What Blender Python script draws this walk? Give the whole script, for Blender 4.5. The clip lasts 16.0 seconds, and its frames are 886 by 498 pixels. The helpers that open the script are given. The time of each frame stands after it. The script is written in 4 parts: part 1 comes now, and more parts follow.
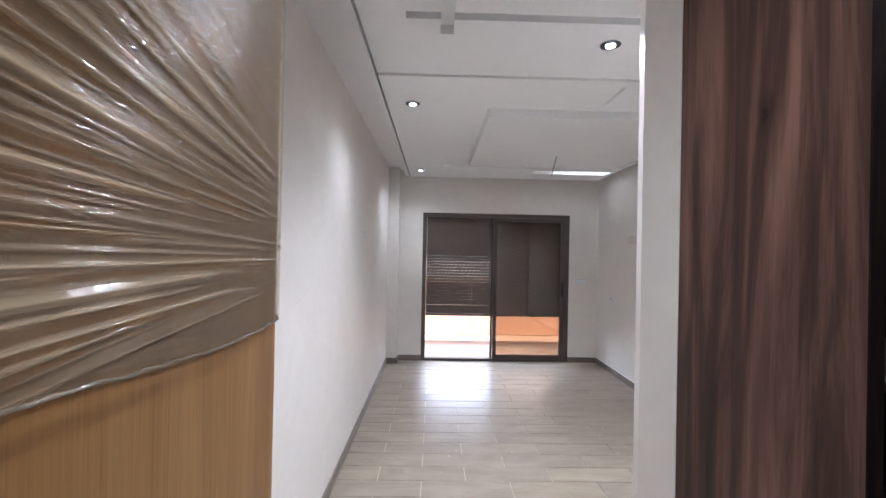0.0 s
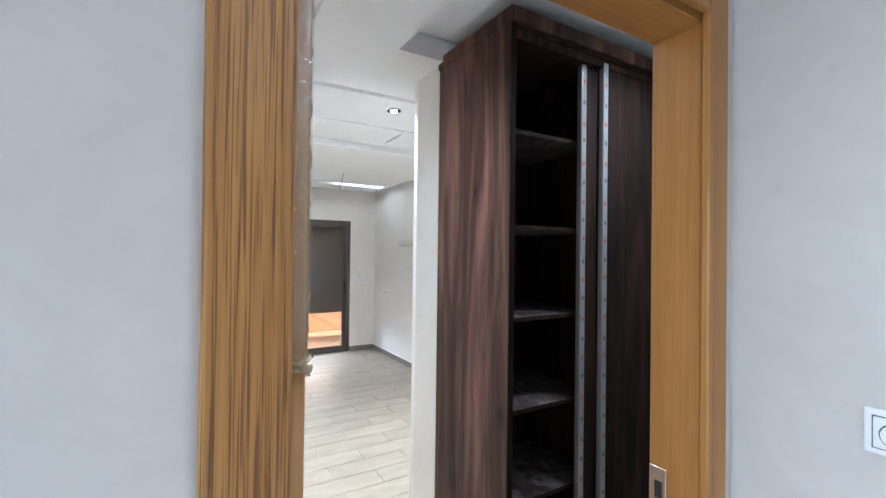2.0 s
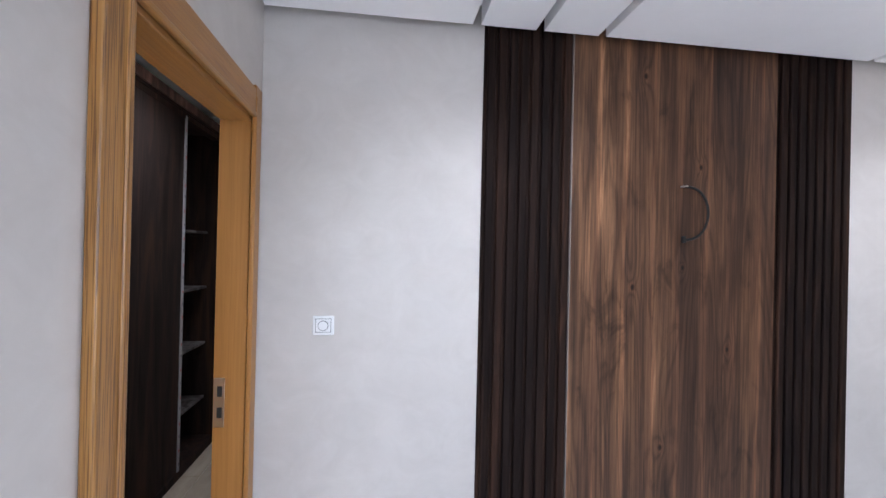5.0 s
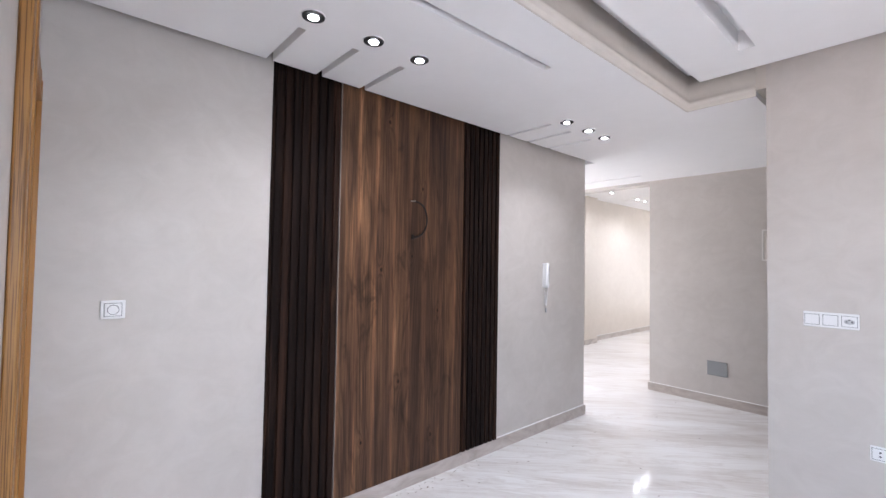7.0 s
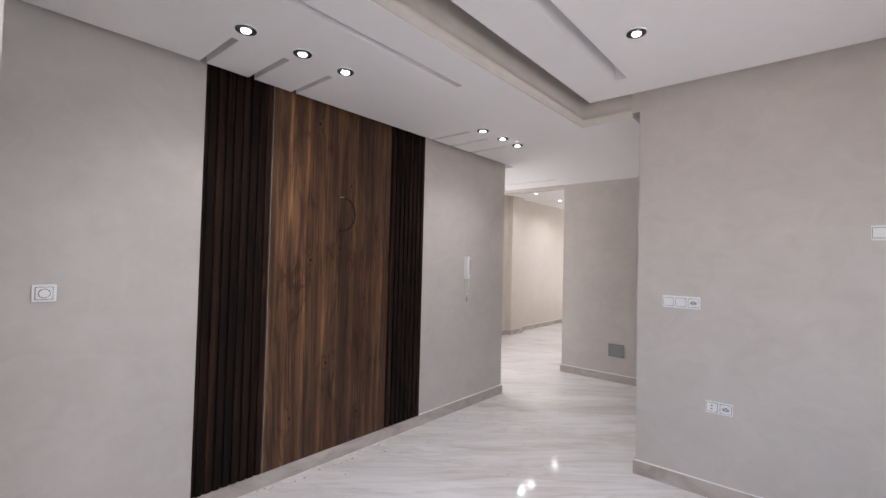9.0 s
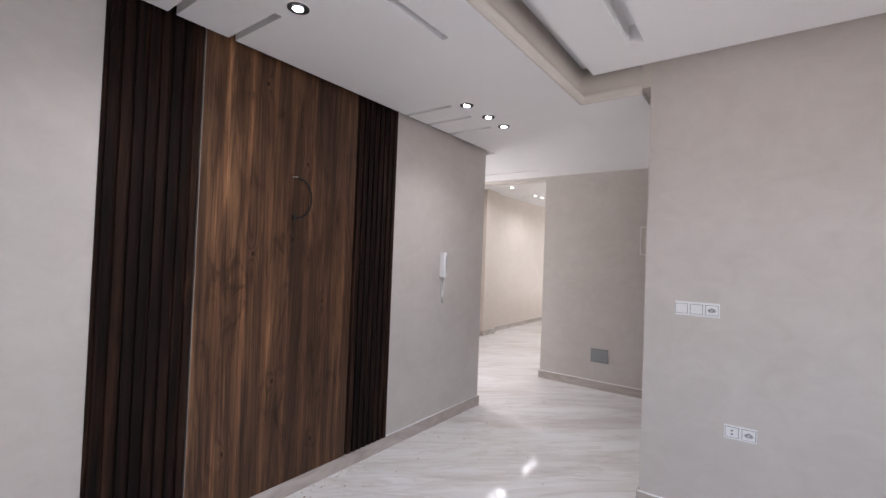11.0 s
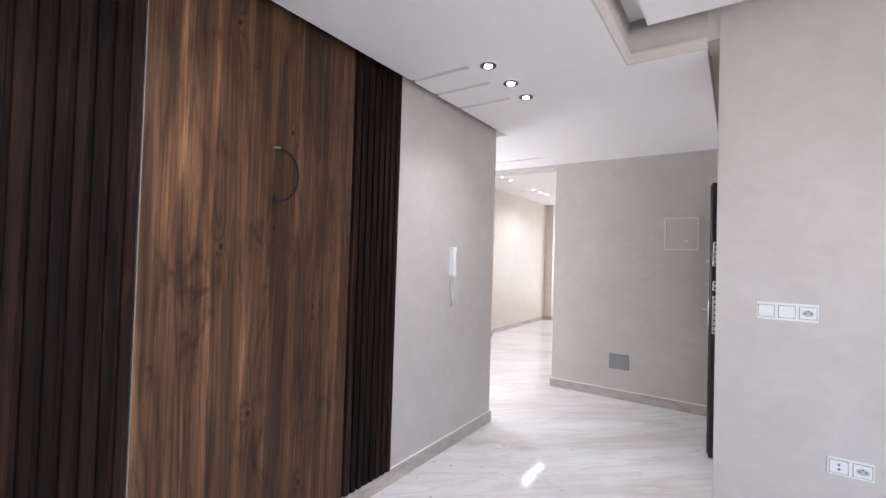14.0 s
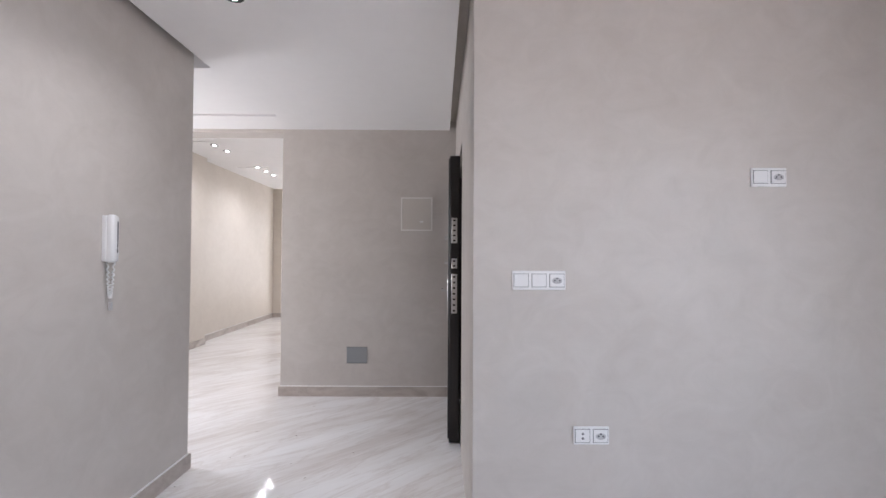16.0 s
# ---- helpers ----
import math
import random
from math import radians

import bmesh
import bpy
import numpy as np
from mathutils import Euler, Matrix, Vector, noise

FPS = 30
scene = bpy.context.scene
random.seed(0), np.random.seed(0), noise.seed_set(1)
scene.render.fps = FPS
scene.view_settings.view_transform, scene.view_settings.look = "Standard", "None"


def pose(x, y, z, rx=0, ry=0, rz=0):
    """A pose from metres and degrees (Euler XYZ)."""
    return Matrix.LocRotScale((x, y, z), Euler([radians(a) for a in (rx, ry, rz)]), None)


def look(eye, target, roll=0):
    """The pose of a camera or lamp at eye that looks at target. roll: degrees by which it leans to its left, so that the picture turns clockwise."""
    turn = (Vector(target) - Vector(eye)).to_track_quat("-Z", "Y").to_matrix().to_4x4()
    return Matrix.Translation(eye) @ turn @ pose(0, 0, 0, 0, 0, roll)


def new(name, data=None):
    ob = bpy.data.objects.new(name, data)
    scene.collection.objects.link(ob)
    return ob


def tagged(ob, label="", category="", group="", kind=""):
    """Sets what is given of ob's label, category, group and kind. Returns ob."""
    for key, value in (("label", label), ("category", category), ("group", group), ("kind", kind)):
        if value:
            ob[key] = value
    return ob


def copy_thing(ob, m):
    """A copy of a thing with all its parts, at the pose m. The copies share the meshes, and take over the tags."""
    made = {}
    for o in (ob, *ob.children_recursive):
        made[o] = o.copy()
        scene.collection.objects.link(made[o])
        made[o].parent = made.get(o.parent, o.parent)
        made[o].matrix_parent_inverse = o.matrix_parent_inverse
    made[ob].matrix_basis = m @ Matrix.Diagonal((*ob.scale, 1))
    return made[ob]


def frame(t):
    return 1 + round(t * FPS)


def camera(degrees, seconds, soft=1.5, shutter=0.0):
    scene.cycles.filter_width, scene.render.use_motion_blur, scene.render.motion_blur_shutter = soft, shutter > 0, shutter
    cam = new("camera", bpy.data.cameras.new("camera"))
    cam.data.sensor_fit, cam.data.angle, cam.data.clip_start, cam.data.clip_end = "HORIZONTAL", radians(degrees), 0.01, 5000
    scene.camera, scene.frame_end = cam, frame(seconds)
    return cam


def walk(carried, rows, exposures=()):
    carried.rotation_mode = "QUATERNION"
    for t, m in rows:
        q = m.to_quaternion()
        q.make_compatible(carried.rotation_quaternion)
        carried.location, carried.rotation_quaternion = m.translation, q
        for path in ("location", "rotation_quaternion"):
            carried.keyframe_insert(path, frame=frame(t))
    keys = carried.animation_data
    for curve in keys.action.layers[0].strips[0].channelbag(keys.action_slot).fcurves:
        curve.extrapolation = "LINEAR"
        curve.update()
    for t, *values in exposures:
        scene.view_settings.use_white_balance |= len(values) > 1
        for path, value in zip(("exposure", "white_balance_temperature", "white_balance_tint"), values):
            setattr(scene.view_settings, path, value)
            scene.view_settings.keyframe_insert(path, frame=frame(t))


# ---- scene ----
cam = camera(91.3, 16.0)
PATH = [
    (0, (-0.058, -0.01, 1.53), (-0.019, 1.989, 1.539), 1.1),
    (0.5, (-0.143, -0.152, 1.536), (0.042, 1.839, 1.547), 1.0),
    (1, (-0.2, -0.309, 1.552), (0.329, 1.62, 1.57), 0.9),
    (1.5, (-0.294, -0.513, 1.557), (0.481, 1.33, 1.575), 1.0),
    (2, (-0.436, -0.64, 1.571), (0.589, 1.077, 1.59), 0.7),
    (2.5, (-0.609, -0.696, 1.546), (0.774, 0.75, 1.579), 0.7),
    (3, (-0.72, -0.774, 1.527), (0.905, 0.39, 1.585), 1.1),
    (3.5, (-0.888, -0.812, 1.534), (0.898, 0.086, 1.591), 1.1),
    (4, (-1.032, -0.824, 1.503), (0.866, -0.196, 1.58), 1.2),
    (4.5, (-1.132, -0.78, 1.516), (0.848, -0.508, 1.592), 1.3),
    (5, (-1.232, -0.649, 1.589), (0.75, -0.915, 1.597), 1.3),
    (5.2, (-1.279, -0.613, 1.582), (0.667, -1.074, 1.59), 1.4),
    (7.3, (-1.825, -0.182, 1.488), (-0.386, -1.569, 1.555), 0.9),
    (7.5, (-1.891, -0.162, 1.483), (-0.487, -1.584, 1.552), 0.9),
    (8, (-2.038, -0.116, 1.471), (-0.678, -1.581, 1.539), 1.2),
    (8.5, (-2.086, -0.087, 1.468), (-0.749, -1.572, 1.53), 1.3),
    (9, (-2.051, -0.09, 1.464), (-0.746, -1.605, 1.516), 1.4),
    (9.2, (-2.011, -0.105, 1.444), (-0.721, -1.632, 1.503), 1.4),
    (11.3, (-1.58, -0.537, 1.465), (-0.428, -2.171, 1.495), 1.8),
    (11.5, (-1.52, -0.589, 1.466), (-0.385, -2.236, 1.492), 1.5),
    (12, (-1.372, -0.682, 1.477), (-0.239, -2.33, 1.505), 1.5),
    (12.5, (-1.271, -0.735, 1.475), (-0.141, -2.385, 1.504), 1.7),
    (13, (-1.219, -0.755, 1.451), (-0.09, -2.406, 1.484), 1.8),
    (13.5, (-1.182, -0.76, 1.417), (-0.061, -2.416, 1.45), 1.6),
    (14, (-1.17, -0.793, 1.422), (-0.05, -2.449, 1.464), 1.7),
    (14.5, (-1.155, -0.936, 1.409), (-0.041, -2.596, 1.454), 1.7),
    (15, (-1.137, -1.215, 1.42), (-0.269, -3.016, 1.458), 0.6),
    (15.5, (-1.088, -1.384, 1.399), (-0.656, -3.336, 1.43), 0.4),
    (16, (-0.949, -1.503, 1.316), (-0.962, -3.502, 1.356), 0.3),
]
walk(cam, [(t, look(eye, target, roll)) for t, eye, target, roll in PATH], exposures=[(0.0, 1.1, 5400, 11), (0.5, 1.8, 5200, 11), (1.0, 1.9, 5150, 10), (1.5, 1.85, 5350, 9), (2.0, 1.85, 5150, 2), (2.5, 1.65, 5250, 7), (3.0, 1.47, 5350, 9), (3.5, 1.58, 5550, 10), (4.5, 1.6, 5600, 11), (5.2, 1.65, 5500, 11), (7.3, 1.38, 5950, 14), (9.2, 0.9, 6250, 15), (11.3, 0.94, 6100, 15), (12.0, 0.95, 5950, 14), (13.0, 1.42, 5950, 14), (14.5, 1.42, 5850, 14), (15.5, 1.3, 5650, 13), (16.0, 1.08, 6000, 14)])


# ---- world and lights ----
world = bpy.data.worlds.new("sky")
scene.world = world
world.use_nodes = True
wt = world.node_tree
sky = wt.nodes.new("ShaderNodeTexSky")
sky.sky_type = "NISHITA"
sky.sun_disc = False
sky.sun_elevation = radians(66)
sky.sun_rotation = radians(200)
wt.links.new(sky.outputs["Color"], wt.nodes["Background"].inputs["Color"])
wt.nodes["Background"].inputs["Strength"].default_value = 0.12

sun = bpy.data.lights.new("sun", "SUN")
sun.energy, sun.angle, sun.color = 5.0, radians(0.5), (1.0, 0.95, 0.88)
sun_ob = new("sun", sun)
sun_ob.matrix_world = look((-3, -2.6, 26), (1.0, 8.0, 0.3))


def area(name, eye, target, w, h, watts, colour):
    """An area lamp that stands in for daylight."""
    la = bpy.data.lights.new(name, "AREA")
    la.shape, la.size, la.size_y, la.energy, la.color = "RECTANGLE", w, h, watts, colour
    ob = new(name, la)
    ob.matrix_world = look(eye, target)
    return ob


# added outside, hidden behind the lowered shutter, in place of sky light
area("daylight_balcony", (0.8, 6.95, 0.84), (0.8, 4.2, -0.2), 2.0, 0.42, 30, (0.92, 0.94, 1.0))
# fill lamp for the hall, set in a west window that is made up
area("daylight_hall_fill", (-3.16, -0.9, 1.45), (-1.3, -1.3, 0.0), 1.9, 1.6, 19, (0.93, 0.96, 1.0))
# fill lamp towards the switch wall; its back window is an added one
area("daylight_back_fill", (-2.2, 1.16, 1.45), (-1.3, -1.6, 0.0), 1.5, 1.6, 4.2, (0.96, 0.97, 1.0))
# brightens the passage from an added window hidden behind the panelled wall
area("daylight_passage_fill", (2.66, -4.93, 1.5), (0.0, -5.1, 0.6), 1.1, 1.4, 20, (1.0, 0.98, 0.96))
# added lamp before the closed south wall, in place of unseen far windows
area("daylight_far_fill", (0.9, -11.9, 1.4), (1.0, -6.0, 1.2), 2.6, 2.0, 21, (1.0, 0.97, 0.93))


def spot(x, y, z, watts, cone=150):
    """The beam of a ceiling downlight, just under its lens."""
    la = bpy.data.lights.new("downlight_beam", "SPOT")
    la.energy, la.color, la.spot_size, la.spot_blend, la.shadow_soft_size = watts, (1.0, 0.97, 0.95), radians(cone), 1.0, 0.06
    ob = new("downlight_beam", la)
    ob.location = (x, y, z - 0.03)


# ---- materials ----


def base(name, rough=0.5, metal=0.0, colour=(0.8, 0.8, 0.8)):
    m = bpy.data.materials.new(name)
    m.use_nodes = True
    b = m.node_tree.nodes["Principled BSDF"]
    b.inputs["Base Color"].default_value = (*colour, 1)
    b.inputs["Roughness"].default_value = rough
    b.inputs["Metallic"].default_value = metal
    return m, m.node_tree, b


def coords(nt, scale=(1, 1, 1), rot=(0, 0, 0)):
    tc = nt.nodes.new("ShaderNodeTexCoord")
    mp = nt.nodes.new("ShaderNodeMapping")
    mp.inputs["Scale"].default_value = scale
    mp.inputs["Rotation"].default_value = [radians(a) for a in rot]
    nt.links.new(tc.outputs["Object"], mp.inputs["Vector"])
    return mp.outputs["Vector"]


def noise_tex(nt, vec, scale, detail=4, rough=0.55, distort=0.0):
    n = nt.nodes.new("ShaderNodeTexNoise")
    n.inputs["Scale"].default_value = scale
    n.inputs["Detail"].default_value = detail
    n.inputs["Roughness"].default_value = rough
    n.inputs["Distortion"].default_value = distort
    nt.links.new(vec, n.inputs["Vector"])
    return n.outputs["Fac"]


def ramp(nt, fac, stops):
    r = nt.nodes.new("ShaderNodeValToRGB")
    e = r.color_ramp.elements
    while len(e) < len(stops):
        e.new(0.5)
    for k, (p, c) in zip(e, stops):
        k.position, k.color = p, (*c, 1)
    nt.links.new(fac, r.inputs["Fac"])
    return r.outputs["Color"]


def mix(nt, fac, a, b, mode="MIX"):
    n = nt.nodes.new("ShaderNodeMix")
    n.data_type, n.blend_type = "RGBA", mode
    if isinstance(fac, float):
        n.inputs["Factor"].default_value = fac
    else:
        nt.links.new(fac, n.inputs["Factor"])
    for v, i in ((a, 6), (b, 7)):
        if isinstance(v, tuple):
            n.inputs[i].default_value = (*v, 1)
        else:
            nt.links.new(v, n.inputs[i])
    return n.outputs[2]


def bump(nt, b, height, strength=0.2, distance=0.01):
    n = nt.nodes.new("ShaderNodeBump")
    n.inputs["Strength"].default_value = strength
    n.inputs["Distance"].default_value = distance
    nt.links.new(height, n.inputs["Height"])
    nt.links.new(n.outputs["Normal"], b.inputs["Normal"])


def spread(nt, fac, lo, hi):
    n = nt.nodes.new("ShaderNodeMapRange")
    n.inputs["To Min"].default_value, n.inputs["To Max"].default_value = lo, hi
    nt.links.new(fac, n.inputs["Value"])
    return n.outputs["Result"]


def plaster(name, lo, hi, rough, strength):
    m, nt, b = base(name, rough)
    v = coords(nt)
    big = noise_tex(nt, v, 2.2, 6, 0.6, 0.6)
    trowel = noise_tex(nt, coords(nt, (1.0, 1.0, 1.3), (12, 10, 0)), 5.5, 7, 0.65, 1.2)
    c = ramp(nt, mix(nt, 0.5, big, trowel), [(0.34, lo), (0.66, hi)])
    nt.links.new(c, b.inputs["Base Color"])
    sweep = noise_tex(nt, coords(nt, (1.0, 1.0, 1.5), (20, 15, 0)), 7, 5, 0.6, 0.8)
    nt.links.new(spread(nt, sweep, rough - 0.12, rough + 0.14), b.inputs["Roughness"])
    fine = noise_tex(nt, v, 45, 5, 0.6)
    bump(nt, b, mix(nt, 0.35, sweep, fine), strength, 0.006)
    return m


def wood(name, dark, mid, light, across, rough=0.45, grain=1.0, knots=True, axis="z", pores=0.0, gloss=0.5, flow=0.06, rings=0.0):
    """Long grain along the axis; across is the number of grain bands in a metre."""
    m, nt, b = base(name, rough)
    b.inputs["Specular IOR Level"].default_value = gloss

    def along(q):
        return {"z": (1, 1, q), "y": (1, q, 1), "x": (q, 1, 1)}[axis]
    bands = noise_tex(nt, coords(nt, along(flow)), across, 8, 0.62, 1.0)
    streak = noise_tex(nt, coords(nt, along(0.02)), across * 3.2, 4, 0.6, 0.3)
    fine = noise_tex(nt, coords(nt, along(0.012)), across * 11, 3, 0.7, 0.1)
    c = ramp(nt, mix(nt, 0.18, bands, streak), [(0.35, dark), (0.50, mid), (0.65, light)])
    lines = ramp(nt, fine, [(0.36, (0.42, 0.40, 0.38)), (0.54, (1, 1, 1))])
    c = mix(nt, 0.6 * grain, c, lines, "MULTIPLY")
    if knots:
        k = noise_tex(nt, coords(nt, along(0.30)), across * 0.5, 2, 0.4, 0.6)
        kn = ramp(nt, k, [(0.62, (1, 1, 1)), (0.76, (0.25, 0.22, 0.20))])
        c = mix(nt, 0.7, c, kn, "MULTIPLY")
        vo = nt.nodes.new("ShaderNodeTexVoronoi")
        vo.voronoi_dimensions = "2D"
        vo.inputs["Scale"].default_value = 2.1
        sp, cb, ad = (nt.nodes.new(q) for q in ("ShaderNodeSeparateXYZ", "ShaderNodeCombineXYZ", "ShaderNodeMath"))
        wob = noise_tex(nt, coords(nt), 25, 3)
        nt.links.new(coords(nt, along(0.6)), sp.inputs[0])
        nt.links.new(sp.outputs["X"], ad.inputs[0])
        nt.links.new(sp.outputs["Y"], ad.inputs[1])
        wm = nt.nodes.new("ShaderNodeMath")
        wm.operation = "MULTIPLY_ADD"
        nt.links.new(wob, wm.inputs[0])
        wm.inputs[1].default_value = 0.05
        nt.links.new(ad.outputs[0], wm.inputs[2])
        nt.links.new(wm.outputs[0], cb.inputs["X"])
        nt.links.new(sp.outputs["Z"], cb.inputs["Y"])
        nt.links.new(cb.outputs[0], vo.inputs["Vector"])
        eye = ramp(nt, vo.outputs["Distance"], [(0.010, (0.08, 0.06, 0.05)), (0.028, (0.60, 0.56, 0.53)), (0.075, (1, 1, 1))])
        c = mix(nt, 0.9, c, eye, "MULTIPLY")
    if rings:
        field = noise_tex(nt, coords(nt, along(0.13)), across * 0.42, 3, 0.45, 0.35)
        mu, si = nt.nodes.new("ShaderNodeMath"), nt.nodes.new("ShaderNodeMath")
        mu.operation, si.operation = "MULTIPLY_ADD", "SINE"
        mu.inputs[1].default_value = 130.0
        nt.links.new(field, mu.inputs[0])
        nt.links.new(noise_tex(nt, coords(nt, along(0.05)), across * 6, 3), mu.inputs[2])
        nt.links.new(mu.outputs[0], si.inputs[0])
        arc = ramp(nt, spread(nt, si.outputs[0], 0.0, 0.5), [(0.0, (0.35, 0.32, 0.29)), (0.22, (1, 1, 1)), (1.0, (1, 1, 1))])
        c = mix(nt, rings, c, arc, "MULTIPLY")
        sap = noise_tex(nt, coords(nt, along(0.05)), across * 0.95, 2, 0.5, 0.4)
        c = mix(nt, 1.0, c, ramp(nt, sap, [(0.40, (0.75, 0.72, 0.70)), (0.49, (1.0, 0.97, 0.94)), (0.52, (2.3, 2.1, 1.9)), (0.56, (1.0, 0.95, 0.9)), (0.70, (0.72, 0.68, 0.64))]), "MULTIPLY")
        blot = noise_tex(nt, coords(nt, along(0.45)), across * 1.5, 6, 0.7, 1.0)
        c = mix(nt, 0.7, c, ramp(nt, blot, [(0.32, (0.45, 0.42, 0.40)), (0.52, (1, 1, 1))]), "MULTIPLY")
    if pores:
        p2 = noise_tex(nt, coords(nt, along(0.014)), across * 32, 2, 0.5, 0.1)
        c = mix(nt, pores, c, ramp(nt, p2, [(0.38, (0.30, 0.23, 0.15)), (0.52, (1, 1, 1))]), "MULTIPLY")
        p = noise_tex(nt, coords(nt, along(0.010)), across * 7, 2, 0.5, 0.2)
        pr = ramp(nt, p, [(0.34, (0.42, 0.36, 0.28)), (0.56, (1, 1, 1))])
        c = mix(nt, pores * 0.45, c, pr, "MULTIPLY")
    nt.links.new(c, b.inputs["Base Color"])
    nt.links.new(spread(nt, fine, rough - 0.08, rough + 0.12), b.inputs["Roughness"])
    bump(nt, b, fine, 0.15, 0.002)
    return m


def walnut_print(name):
    """Printed walnut board: upright strips of their own tone, flowing rings that bend round small knots, pores and dark smudges."""
    m, nt, b = base(name, 0.45)
    b.inputs["Specular IOR Level"].default_value = 0.25

    def calc(op, p, q=None, r=None):
        n = nt.nodes.new("ShaderNodeMath")
        n.operation = op
        for i, v in enumerate((p, q, r)):
            if v is None:
                continue
            if isinstance(v, (int, float)):
                n.inputs[i].default_value = v
            else:
                nt.links.new(v, n.inputs[i])
        return n.outputs[0]
    sp = nt.nodes.new("ShaderNodeSeparateXYZ")
    nt.links.new(coords(nt), sp.inputs[0])
    y, z = sp.outputs["Y"], sp.outputs["Z"]
    waver = noise_tex(nt, coords(nt, (1, 0.2, 0.6)), 1.6, 2)
    lane = calc("MULTIPLY_ADD", waver, 0.45, calc("MULTIPLY", y, 7.4))
    strip = calc("FLOOR", lane)
    wn = nt.nodes.new("ShaderNodeTexWhiteNoise")
    wn.noise_dimensions = "1D"
    nt.links.new(strip, wn.inputs["W"])
    own = wn.outputs["Value"]
    # small knots
    cb = nt.nodes.new("ShaderNodeCombineXYZ")
    nt.links.new(y, cb.inputs["X"])
    nt.links.new(calc("MULTIPLY", z, 0.62), cb.inputs["Y"])
    vo = nt.nodes.new("ShaderNodeTexVoronoi")
    vo.voronoi_dimensions = "2D"
    vo.inputs["Scale"].default_value = 2.6
    nt.links.new(cb.outputs[0], vo.inputs["Vector"])
    near = vo.outputs["Distance"]
    bulge = calc("MULTIPLY", calc("POWER", 2.718, calc("MULTIPLY", near, -16.0)), 0.13)
    # rings
    c3 = nt.nodes.new("ShaderNodeCombineXYZ")
    nt.links.new(calc("MULTIPLY", y, 3.4), c3.inputs["X"])
    nt.links.new(calc("MULTIPLY_ADD", z, 0.24, calc("MULTIPLY", own, 17.0)), c3.inputs["Y"])
    nt.links.new(calc("MULTIPLY", own, 9.0), c3.inputs["Z"])
    field = calc("ADD", noise_tex(nt, c3.outputs[0], 1.0, 3, 0.5, 0.5), bulge)
    jag = noise_tex(nt, coords(nt, (1, 1, 0.05)), 60, 4, 0.65)
    wave = calc("SINE", calc("MULTIPLY_ADD", field, 130.0, calc("MULTIPLY", jag, 5.0)))
    tone = noise_tex(nt, coords(nt, (1, 1, 0.09)), 9.0, 6, 0.62, 0.7)
    narrow = noise_tex(nt, coords(nt, (1, 1, 0.035)), 19.0, 6, 0.6, 0.6)
    t = calc("ADD", calc("MULTIPLY_ADD", tone, 0.46, calc("MULTIPLY", narrow, 0.46)), calc("MULTIPLY_ADD", own, 0.10, 0.03))
    c = ramp(nt, t, [(0.37, (0.033, 0.0175, 0.0115)), (0.50, (0.077, 0.039, 0.0225)), (0.60, (0.132, 0.069, 0.0365)), (0.71, (0.285, 0.154, 0.080))])
    c = mix(nt, 0.60, c, ramp(nt, calc("MULTIPLY_ADD", wave, 0.5, 0.5), [(0.0, (0.50, 0.46, 0.43)), (0.35, (0.95, 0.94, 0.93)), (1.0, (1.12, 1.10, 1.08))]), "MULTIPLY")
    pores = noise_tex(nt, coords(nt, (1, 1, 0.018)), 150, 3, 0.6)
    c = mix(nt, 0.65, c, ramp(nt, pores, [(0.34, (0.42, 0.37, 0.34)), (0.52, (1, 1, 1)), (0.72, (1.25, 1.20, 1.15))]), "MULTIPLY")
    edge = calc("FRACT", calc("MULTIPLY_ADD", tone, 0.35, lane))
    c = mix(nt, 0.6, c, ramp(nt, edge, [(0.0, (0.80, 0.78, 0.76)), (0.10, (1.0, 1.0, 1.0)), (0.22, (2.0, 1.88, 1.75)), (0.40, (1.05, 1.03, 1.0)), (0.80, (0.85, 0.84, 0.83)), (1.0, (0.80, 0.78, 0.76))]), "MULTIPLY")
    smudge = noise_tex(nt, coords(nt, (1, 1, 0.45)), 7.5, 5, 0.62, 0.8)
    c = mix(nt, 0.8, c, ramp(nt, smudge, [(0.30, (0.30, 0.28, 0.27)), (0.40, (0.85, 0.84, 0.83)), (0.5, (1, 1, 1))]), "MULTIPLY")
    c = mix(nt, 0.95, c, ramp(nt, near, [(0.009, (0.07, 0.05, 0.045)), (0.017, (0.45, 0.40, 0.37)), (0.028, (1.2, 1.12, 1.04)), (0.06, (1, 1, 1))]), "MULTIPLY")
    nt.links.new(c, b.inputs["Base Color"])
    nt.links.new(spread(nt, pores, 0.36, 0.58), b.inputs["Roughness"])
    bump(nt, b, pores, 0.15, 0.002)
    return m


M_WALL = plaster("hall plaster", (0.510, 0.472, 0.437), (0.588, 0.550, 0.515), 0.42, 0.11)
M_BED = plaster("bedroom plaster", (0.74, 0.70, 0.65), (0.80, 0.76, 0.71), 0.5, 0.10)
M_FARW = plaster("cream plaster", (0.66, 0.60, 0.53), (0.73, 0.67, 0.60), 0.45, 0.10)
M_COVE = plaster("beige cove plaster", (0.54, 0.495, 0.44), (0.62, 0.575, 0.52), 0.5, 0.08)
M_CEIL = plaster("ceiling paint", (0.87, 0.86, 0.855), (0.90, 0.89, 0.885), 0.6, 0.03)
M_PANEL = walnut_print("walnut panel")
M_SLAT = wood("dark slat wood", (0.009, 0.0065, 0.006), (0.015, 0.0095, 0.0078), (0.036, 0.020, 0.014), 20, 0.6, 0.6, False, "z", 0.0, 0.06)
info = M_SLAT.node_tree.nodes.new("ShaderNodeObjectInfo")
sb = M_SLAT.node_tree.nodes["Principled BSDF"]
